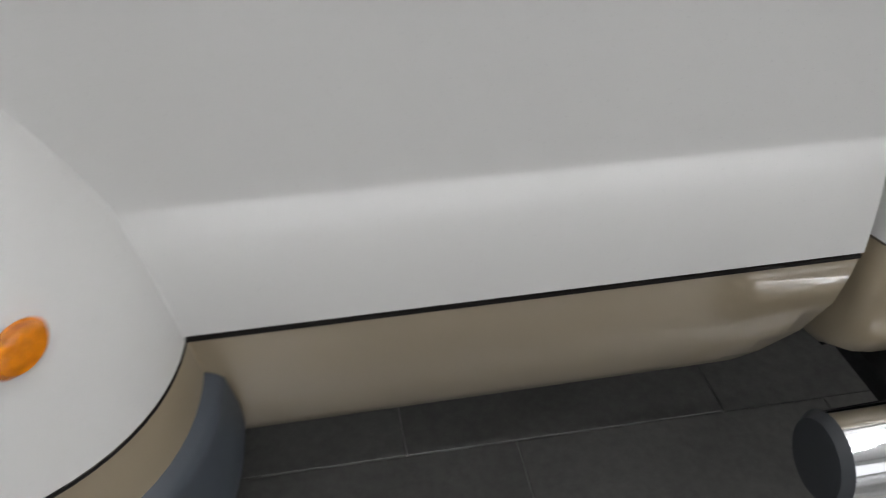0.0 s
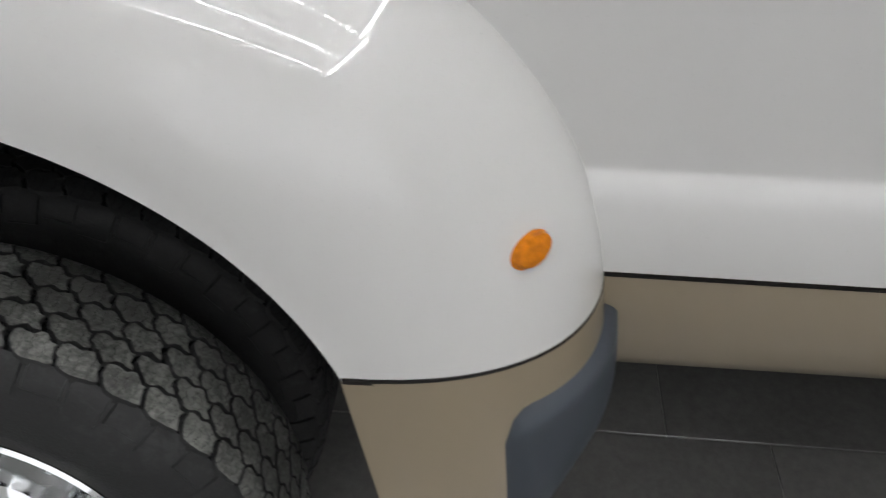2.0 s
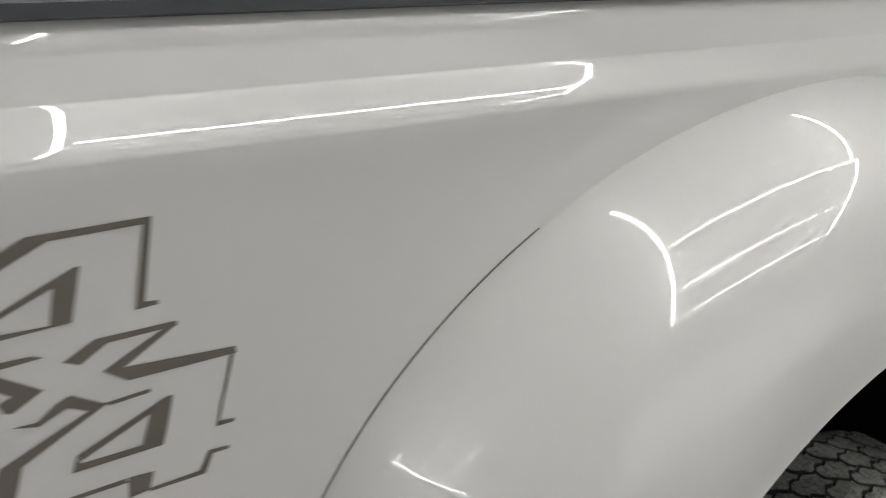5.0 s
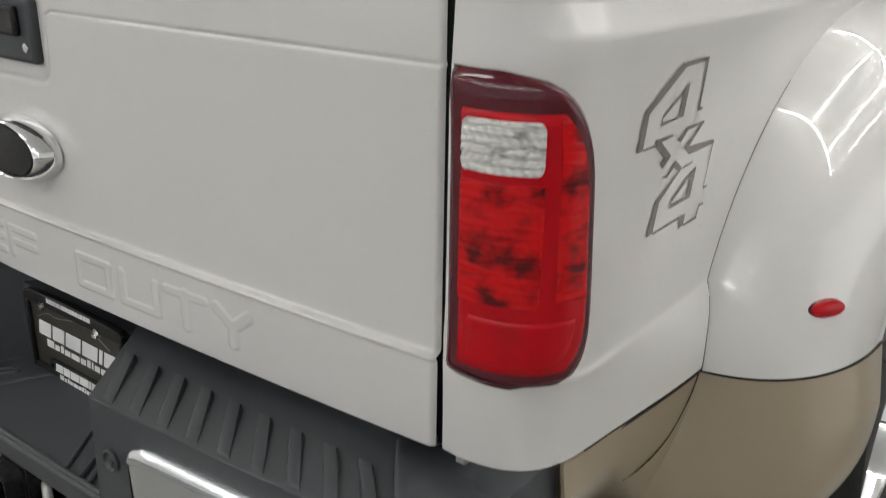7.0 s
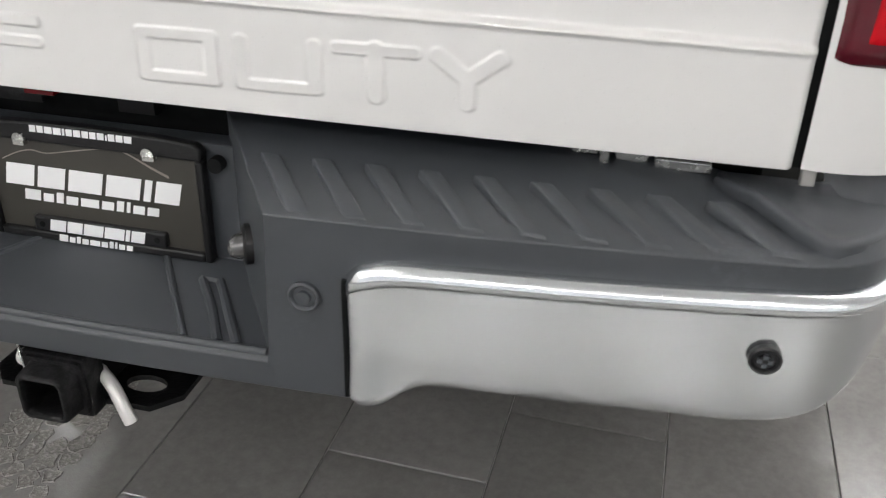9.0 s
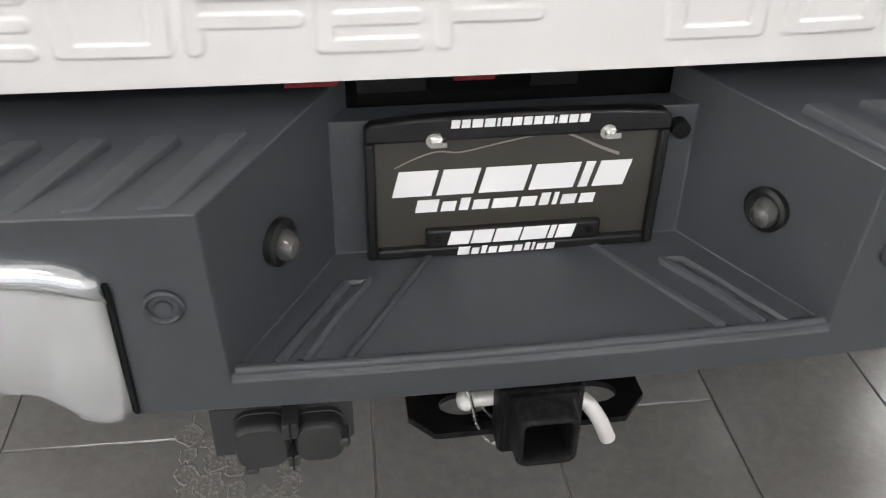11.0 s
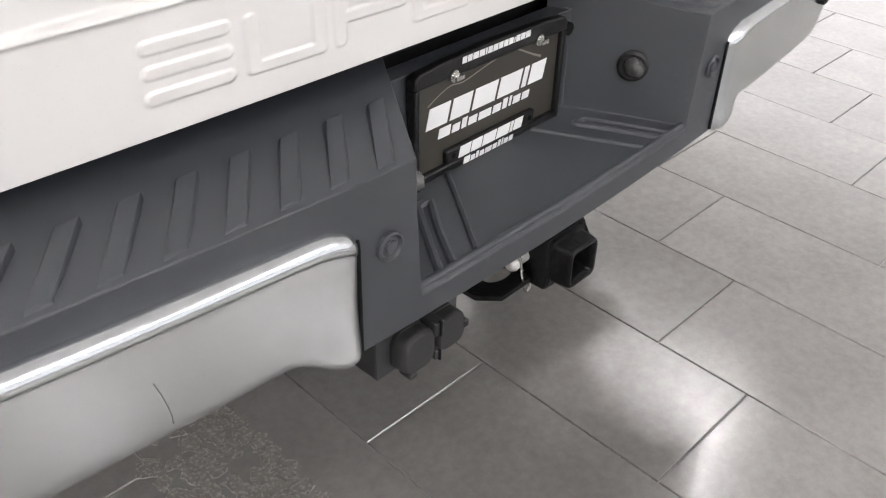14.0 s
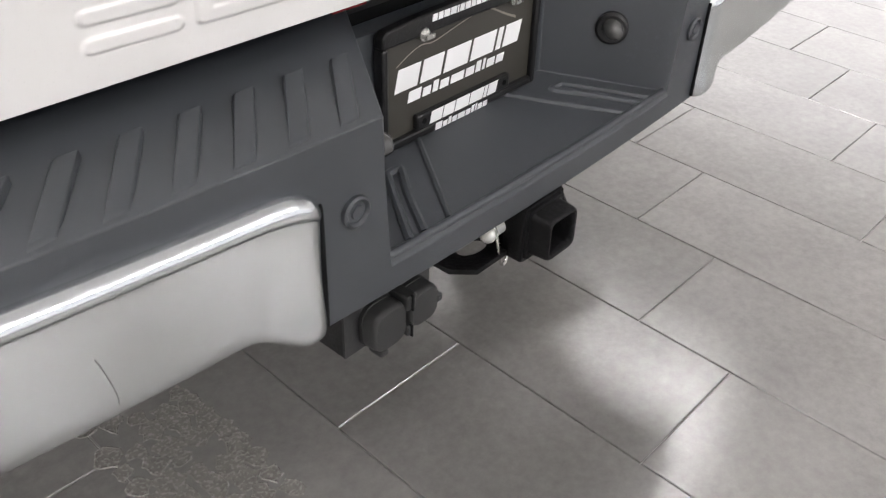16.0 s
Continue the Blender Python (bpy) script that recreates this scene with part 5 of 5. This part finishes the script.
# ---- plate and its holder ----
def dealer_plate():
    y = 0.004
    root = new("plate_holder")
    root.parent = truck
    def face(x0, x1, z0, z1, dy0, dy1, bm):
        box(bm, x0, x1, y + dy0, y + dy1, z0, z1)
    bm = bmesh.new()
    face(-0.150, 0.150, 0.572, 0.724, -0.002, 0.004, bm)
    part("plate", bm, PLATE, root, "dark brown-grey show plate")
    bm = bmesh.new()
    prism(bm, [(-0.158, y - 0.010, 0.7045), (0.158, y - 0.010, 0.7045), (0.158, y - 0.010, 0.7200), (0.150, y - 0.010, 0.7265), (0.105, y - 0.010, 0.7300), (0.0, y - 0.010, 0.7325), (-0.105, y - 0.010, 0.7300), (-0.150, y - 0.010, 0.7265), (-0.158, y - 0.010, 0.7200)], (0, 0.016, 0))
    face(-0.158, -0.1475, 0.565, 0.7045, -0.010, 0.006, bm)
    face(0.1475, 0.158, 0.565, 0.7045, -0.010, 0.006, bm)
    face(-0.1475, 0.1475, 0.565, 0.577, -0.010, 0.006, bm)
    face(-0.096, 0.096, 0.577, 0.5985, -0.010, 0.006, bm)
    part("plate_frame", bm, SATIN, root, "black plastic plate frame", bevel=0.003)
    for x in (-0.089, 0.089):
        bm = bmesh.new()
        tube(bm, [(x, y - 0.004, 0.708), (x, y - 0.014, 0.708)], 0.0085, 12)
        box(bm, x - 0.003, x + 0.012, y - 0.020, y - 0.012, 0.703, 0.709)
        part("wing_bolt", bm, ZINC, root, "zinc wing bolt")
    for x in (-0.083, 0.083):
        bm = bmesh.new()
        tube(bm, [(x, y - 0.0095, 0.588), (x, y - 0.0108, 0.588)], 0.004, 12)
        part("frame_hole", bm, BLACK, root, "")
    # dealer wording as slanted plain bars
    def bars(x0, z0, z1, widths, slant, dy, gap):
        a = x0
        for w in widths:
            b = a + abs(w)
            top = z1 if w > 0 else z0 + (z1 - z0) * 0.78
            bm = bmesh.new()
            prism(bm, [(a, y + dy, z0), (b, y + dy, z0), (b + slant * (top - z0), y + dy, top), (a + slant * (top - z0), y + dy, top)], (0, -0.0006, 0))
            part("print_bar", bm, PRINT, root, "")
            a = b + gap
    bars(-0.131, 0.6385, 0.6685, (0.041, 0.039, 0.048, 0.048, 0.010, 0.034), 0.25, -0.0021, 0.0055)
    bars(-0.107, 0.6185, 0.6335, (0.023, -0.015, 0.010, -0.017, -0.026, -0.017, 0.010, 0.005, -0.016, -0.016), 0.2, -0.0021, 0.0042)
    bars(-0.072, 0.7190, 0.7278, (0.0085, 0.0085, 0.0105, 0.0105, 0.003, 0.0085, 0.0095, 0.0085, 0.0085, 0.0090, -0.002, 0.0085, 0.0090, 0.0100), 0.1, -0.0101, 0.0020)
    bars(-0.073, 0.5805, 0.5970, (0.023, 0.022, 0.028, 0.028, 0.006, 0.019), 0.25, -0.0101, 0.0022)
    bars(-0.062, 0.5665, 0.5765, (0.0125, -0.008, 0.0055, -0.009, -0.014, -0.009, 0.0055, 0.003, -0.0085, -0.0085), 0.2, -0.0101, 0.0026)
    line = smooth_path([(-0.128, 0, 0.673), (-0.105, 0, 0.684), (-0.083, 0, 0.690), (-0.06, 0, 0.688), (-0.02, 0, 0.696), (0.03, 0, 0.705), (0.05, 0, 0.703), (0.085, 0, 0.686), (0.108, 0, 0.676)], 4)
    bm = bmesh.new()
    rows = []
    for k, p in enumerate(line):
        h = 0.0008 + 0.0014 * max(0.0, (k - 20) / 14)
        rows.append([(p.x, y - 0.0025, p.z - h), (p.x, y - 0.0029, p.z - h), (p.x, y - 0.0029, p.z + h), (p.x, y - 0.0025, p.z + h)])
    grid(bm, rows)
    part("ridge_line", bm, BRONZE, root, "thin bronze mountain outline")


dealer_plate()


# ---- hitch, chain plate, wiring socket, exhaust ----
def hitch():
    root = new("trailer_hitch")
    root.parent = truck
    cx, cz = 0.007, 0.4480
    def sq(h, y, r=0.006):
        pts = []
        for sx, sz in ((1, 1), (-1, 1), (-1, -1), (1, -1)):
            for k in range(4):
                a = math.atan2(sz, sx) - math.pi / 4 + math.pi / 2 * k / 3
                pts.append((cx + sx * (h - r) + r * math.cos(a), y, cz + sz * (h - r) + r * math.sin(a)))
        return pts
    bm = bmesh.new()
    grid(bm, [sq(0.034, 0.25), sq(0.034, -0.125)], closed=True)
    part("receiver_tube", bm, HITCH_BLACK, root, "black square receiver tube")
    bm = bmesh.new()
    vs = grid(bm, [sq(0.033, -0.112), sq(0.0425, -0.112), sq(0.0445, -0.115), sq(0.0445, -0.143), sq(0.0430, -0.146), sq(0.0395, -0.146), sq(0.0385, -0.150), sq(0.0320, -0.150)], closed=True)
    part("collar", bm, HITCH_BLACK, root, "black receiver collar")
    bm = bmesh.new()
    vs = grid(bm, [sq(0.0345, -0.148), sq(0.0330, -0.151, 0.008), sq(0.0325, -0.174, 0.010), sq(0.0315, -0.1785, 0.010), sq(0.0300, -0.180, 0.010), sq(0.0268, -0.1795, 0.007), sq(0.0250, -0.177, 0.006), sq(0.0245, -0.168, 0.005), sq(0.0240, -0.05, 0.005)], closed=True)
    bm.faces.new(vs[-1])
    part("rubber_sleeve", bm, HITCH_BLACK, root, "black rubber receiver sleeve")
    bm = bmesh.new()
    tube(bm, smooth_path([(-0.064, -0.109, 0.450), (0.030, -0.108, 0.450), (0.048, -0.114, 0.449), (0.064, -0.122, 0.442), (0.077, -0.128, 0.424), (0.085, -0.131, 0.407), (0.090, -0.132, 0.395)], 4), 0.0088, 16)
    part("hitch_pin", bm, PIN_STEEL, root, "bent zinc hitch pin")
    bm = bmesh.new()
    revolve(bm, [(-0.0105, 0.001), (-0.009, 0.007), (-0.005, 0.0110), (0.0, 0.0125), (0.005, 0.0110), (0.008, 0.008)], 16, "x", (-0.066, -0.109, 0.450))
    part("pin_head", bm, PIN_STEEL, root, "round zinc pin head")
    bm = bmesh.new()
    tube(bm, smooth_path([(-0.072, -0.108, 0.476), (-0.064, -0.119, 0.463), (-0.060, -0.121, 0.445), (-0.054, -0.120, 0.420), (-0.044, -0.118, 0.396), (-0.034, -0.116, 0.388), (-0.026, -0.115, 0.394), (-0.026, -0.112, 0.405), (-0.038, -0.106, 0.420), (-0.050, -0.101, 0.438), (-0.056, -0.100, 0.458)], 4), 0.0022, 8)
    part("clip", bm, ZINC, root, "wire hitch clip")
    # chain plate with two oval holes
    bm = bmesh.new()
    z0, z1 = 0.404, 0.412
    outer = [(-0.126, -0.02), (0.142, -0.02), (0.142, -0.090), (0.112, -0.122), (-0.100, -0.122), (-0.126, -0.094)]
    loops = [outer] + [[(sx * 0.074 + 0.011 + 0.028 * math.cos(2 * math.pi * k / 20), -0.080 + 0.017 * math.sin(2 * math.pi * k / 20)) for k in range(20)] for sx in (1, -1)]
    edges = []
    vsl = []
    for lp in loops:
        vs = [bm.verts.new((x, y, z1)) for x, y in lp]
        vsl.append(vs)
        edges += [bm.edges.new((vs[i], vs[(i + 1) % len(vs)])) for i in range(len(vs))]
    bmesh.ops.triangle_fill(bm, edges=edges, use_beauty=True)
    part("chain_plate", bm, HITCH_BLACK, root, "black plate with two chain holes", 30, solid=0.008)
    bm = bmesh.new()
    tube(bm, [(-0.60, 0.05, 0.455), (0.60, 0.05, 0.455)], 0.032, 12)
    part("hitch_beam", bm, HITCH_BLACK, root, "black hitch cross beam")
    # upper bracket under the bumper lip
    bm = bmesh.new()
    box(bm, -0.034, 0.044, -0.125, 0.0, 0.488, 0.507)
    part("hanger", bm, HITCH_BLACK, root, "")
    return root


hitch()


LIDS = material("dull_black_plastic", (0.020, 0.0205, 0.0205), 0.55, 0, 0, 0.2, 20, 0.0004, 500)


def wiring_socket():
    root = new("wiring_socket")
    root.parent = truck
    bm = bmesh.new()
    prism(bm, [(-0.331, -0.112, 0.468), (-0.186, -0.112, 0.468), (-0.186, -0.112, 0.418), (-0.200, -0.112, 0.404), (-0.331, -0.112, 0.404)], (0, 0.004, 0))
    prism(bm, [(-0.331, -0.112, 0.4685), (-0.186, -0.112, 0.4685), (-0.184, -0.088, 0.487), (-0.331, -0.088, 0.487)], (0, 0.002, -0.004))
    box(bm, -0.331, -0.184, -0.0865, 0.02, 0.484, 0.488)
    part("bracket", bm, BRACKET_GREY, root, "dark grey steel socket bracket")
    bm = bmesh.new()
    prism(bm, [(-0.3305, -0.1075, 0.404), (-0.3305, -0.1075, 0.464), (-0.3305, -0.085, 0.483), (-0.3305, 0.02, 0.483), (-0.3305, -0.02, 0.404)], (0.004, 0, 0))
    part("bracket_side", bm, SATIN, root, "")
    def lid(x0, x1, z0, z1, r, name):
        pts = []
        for sx, sz in ((1, 1), (-1, 1), (-1, -1), (1, -1)):
            for k in range(6):
                a = math.atan2(sz, sx) - math.pi / 4 + math.pi / 2 * k / 5
                pts.append(((x1 if sx > 0 else x0) - sx * r + r * math.cos(a), (z1 if sz > 0 else z0) - sz * r + r * math.sin(a)))
        c = ((x0 + x1) / 2, (z0 + z1) / 2)
        bm = bmesh.new()
        rings = [[(c[0] + (x - c[0]) * s, y, c[1] + (z - c[1]) * s) for x, z in pts] for s, y in ((1.0, -0.1125), (1.0, -0.118), (0.965, -0.1185), (0.965, -0.131), (0.92, -0.137), (0.84, -0.1395), (0.05, -0.140))]
        vs = grid(bm, rings, closed=True)
        bm.faces.new(vs[-1])
        return part(name, bm, LIDS, root, "black plastic socket lid", 40)
    lid(-0.309, -0.252, 0.405, 0.467, 0.019, "large_lid")
    lid(-0.248, -0.196, 0.409, 0.463, 0.017, "small_lid")
    for x0, x1, y0, z0, z1 in ((-0.258, -0.242, -0.143, 0.450, 0.470), (-0.256, -0.244, -0.142, 0.409, 0.424)):
        bm = bmesh.new()
        box(bm, x0, x1, y0, -0.10, z0, z1)
        part("hinge", bm, LIDS, root, "", bevel=0.002)
        bm = bmesh.new()
        box(bm, x0 + 0.007, x1 - 0.007, y0 - 0.003, y0 + 0.002, z0 - 0.001, z1 + 0.001)
        part("hinge_slot", bm, BLACK, root, "")
    for x0, x1, z0, z1 in ((-0.300, -0.286, 0.401, 0.409), (-0.202, -0.191, 0.429, 0.441)):
        bm = bmesh.new()
        box(bm, x0, x1, -0.141, -0.118, z0, z1)
        part("lid_tab", bm, LIDS, root, "", bevel=0.003)


wiring_socket()


def exhaust():
    root = new("exhaust")
    root.parent = truck
    for c, L in (((0.900, 0.243, 0.392), 0.20), ((0.933, 0.365, 0.424), 0.22)):
        d = Vector((0.93, -0.34, 0.0)).normalized()
        c = Vector(c)
        bm = bmesh.new()
        seg = 28
        u = d.cross(Vector((0, 0, 1))).normalized()
        v = u.cross(d)
        def ring(o, r, slash):
            return [c + d * (o + slash * math.sin(2 * math.pi * k / seg)) + u * r * math.cos(2 * math.pi * k / seg) + v * r * math.sin(2 * math.pi * k / seg) for k in range(seg)]
        grid(bm, [ring(-L, 0.047, 0), ring(-L * 0.7, 0.053, 0), ring(-0.002, 0.0555, 0.008), ring(0.0, 0.0545, 0.008), ring(-0.004, 0.0525, 0.008)], closed=True)
        part("exhaust_tip", bm, STEELTIP, root, "steel exhaust tip with reflected tan in its colour", 50)
        # inside of the tip, much darker than its outer wall
        bm = bmesh.new()
        vs = grid(bm, [ring(-0.004, 0.0524, 0.008), ring(-L * 0.6, 0.050, 0), ring(-L * 0.75, 0.03, 0), ring(-L * 0.75, 0.001, 0)], closed=True)
        part("tip_inside", bm, TIP_INSIDE, root, "dark inside of the tip")
    bm = bmesh.new()
    tube(bm, smooth_path([(0.76, 0.33, 0.46), (0.70, 0.45, 0.50), (0.62, 0.7, 0.52), (0.60, 1.4, 0.50)], 4), 0.045, 16)
    part("tail_pipe", bm, STEELTIP, root, "dull steel tail pipe")


exhaust()


# ---- cab corner and step bar ahead of the bed ----
def cab_corner(sx):
    def build(prof):
        bm = bmesh.new()
        rows = []
        for z, x in prof:
            r = []
            for y, o in ((2.592, -0.06), (2.593, -0.03), (2.598, -0.014), (2.61, -0.003), (2.63, 0.002), (2.8, 0.004), (3.4, 0.004), (4.6, 0.004)):
                r.append((sx * (x + o + 0.006), y, z))
            rows.append(r)
        grid(bm, rows)
        return bm
    cab = part("cab_side", build(WHITE_PROF[4:]), WHITE, truck, "glossy white cab side", 60, solid=0.006)
    low = [(0.773, 0.983), (0.74, 0.990), (0.70, 0.994), (0.66, 0.990), (0.625, 0.972), (0.607, 0.945), (0.60, 0.90)]
    part("rocker_panel", build(low), BEIGE, cab, "beige rounded rocker panel", 60, solid=0.006)
    bm = bmesh.new()
    tube(bm, [(sx * 1.062, y, 0.556) for y in (2.545, 2.575, 3.2, 4.5)], 0.051, 32)
    bar = part("step_bar", bm, CHROME, truck, "chrome tubular step bar")
    bm = bmesh.new()
    tube(bm, [(sx * 1.062, 2.535, 0.556), (sx * 1.062, 2.546, 0.556)], [0.045, 0.053], 32)
    part("end_cap", bm, PLASTIC, bar, "black step bar end cap")
    bm = bmesh.new()
    box(bm, sx * 0.70, sx * 1.03, 2.70, 2.76, 0.50, 0.53)
    part("bracket", bm, SATIN, bar, "")


for sx in (1, -1):
    cab_corner(sx)

# ---- dried tyre print on the tiles behind the bumper ----
rng = random.Random(11)
bm = bmesh.new()
for row in range(34):
    for col in range(5):
        y = 1.5 - 0.043 * row + (0.021 if col % 2 else 0)
        x = -0.455 + 0.041 * col + rng.uniform(-0.003, 0.003)
        if rng.random() < 0.08:
            continue
        n = 11
        r0 = rng.uniform(0.016, 0.023)
        ph = rng.uniform(0, 6)
        outer = [(x + r0 * 1.05 * math.cos(ph + 2 * math.pi * k / n) * rng.uniform(0.55, 1.3), y + r0 * 1.2 * math.sin(ph + 2 * math.pi * k / n) * rng.uniform(0.55, 1.3)) for k in range(n)]
        top = rng.uniform(0.0010, 0.0026)
        wob = [rng.uniform(0.3, 1.0) for k in outer]
        rings = [[(x + (a - x) * g, y + (b - y) * g, 0.0004 + z * o) for (a, b), o in zip(outer, wob)] for g, z in ((1.12, 0.0), (1.0, top), (0.90, top * 0.35), (0.6, top * 0.2), (0.1, top * 0.3))]
        vs = grid(bm, rings, closed=True)
        bm.faces.new(vs[-1])
PRINTMARK = material("dried_print", (0.195, 0.187, 0.172), 0.26, 0, 0, 0.5, 70, 0.0012, 160, 0.9)
tagged(part("tyre_print", bm, PRINTMARK), "dried muddy tyre print on the tiles", "tyre mark", kind="stuff")

# ---- floor tiles, in thirds ----
TW, TL, GAP = 0.3113, 0.622, 0.0021
turn = pose(-0.151, 0.118, 0, 0, 0, -1.6)


def tile_mesh(w, l):
    bm = bmesh.new()
    b = 0.0016
    rings = [[(x0, y0, -0.004), (x1, y0, -0.004), (x1, y1, -0.004), (x0, y1, -0.004)] for x0, x1, y0, y1 in ((0, w, 0, l),)]
    rings.append([(0, 0, -b), (w, 0, -b), (w, l, -b), (0, l, -b)])
    rings.append([(b, b, 0), (w - b, b, 0), (w - b, l - b, 0), (b, l - b, 0)])
    vs = grid(bm, rings, closed=True)
    bm.faces.new(vs[-1])
    me = bpy.data.meshes.new("tile")
    bmesh.ops.recalc_face_normals(bm, faces=bm.faces[:])
    bm.to_mesh(me)
    bm.free()
    me.materials.append(TILE)
    return me


near, far = [], []
for k in range(-30, 36):
    for m in range(-17, 20):
        c = turn @ Vector((k * TW + TW / 2, (k % 3) * TL / 3 + m * TL + TL / 2, 0))
        if not (ROOM_X0 + 0.4 < c.x < ROOM_X1 - 0.4 and ROOM_Y0 + 0.4 < c.y < ROOM_Y1 - 0.4):
            continue
        (near if -1.3 < c.x < 3.4 and -1.3 < c.y < 3.0 else far).append((k, m))
tm = tile_mesh(TW - GAP, TL - GAP)
for k, m in near[:300]:
    ob = new("tile", tm)
    ob.parent = floor
    ob.matrix_basis = turn @ pose(k * TW + GAP / 2, (k % 3) * TL / 3 + m * TL + GAP / 2, 0)
far += near[300:]
vt, fc = [], []
for k, m in far:
    x0, y0 = k * TW + GAP / 2, (k % 3) * TL / 3 + m * TL + GAP / 2
    base = len(vt)
    vt += [turn @ Vector((x, y, z)) for z in (-0.004, 0.0) for x, y in ((x0, y0), (x0 + TW - GAP, y0), (x0 + TW - GAP, y0 + TL - GAP), (x0, y0 + TL - GAP))]
    fc.append((base + 4, base + 5, base + 6, base + 7))
    fc += [(base + i, base + (i + 1) % 4, base + 4 + (i + 1) % 4, base + 4 + i) for i in range(4)]
me = bpy.data.meshes.new("far_tiles")
me.from_pydata(vt, [], fc)
me.materials.append(TILE_FAR)
ob = new("far_tiles", me)
ob.parent = floor
tagged(ob, "grey porcelain tiles farther off", kind="stuff")
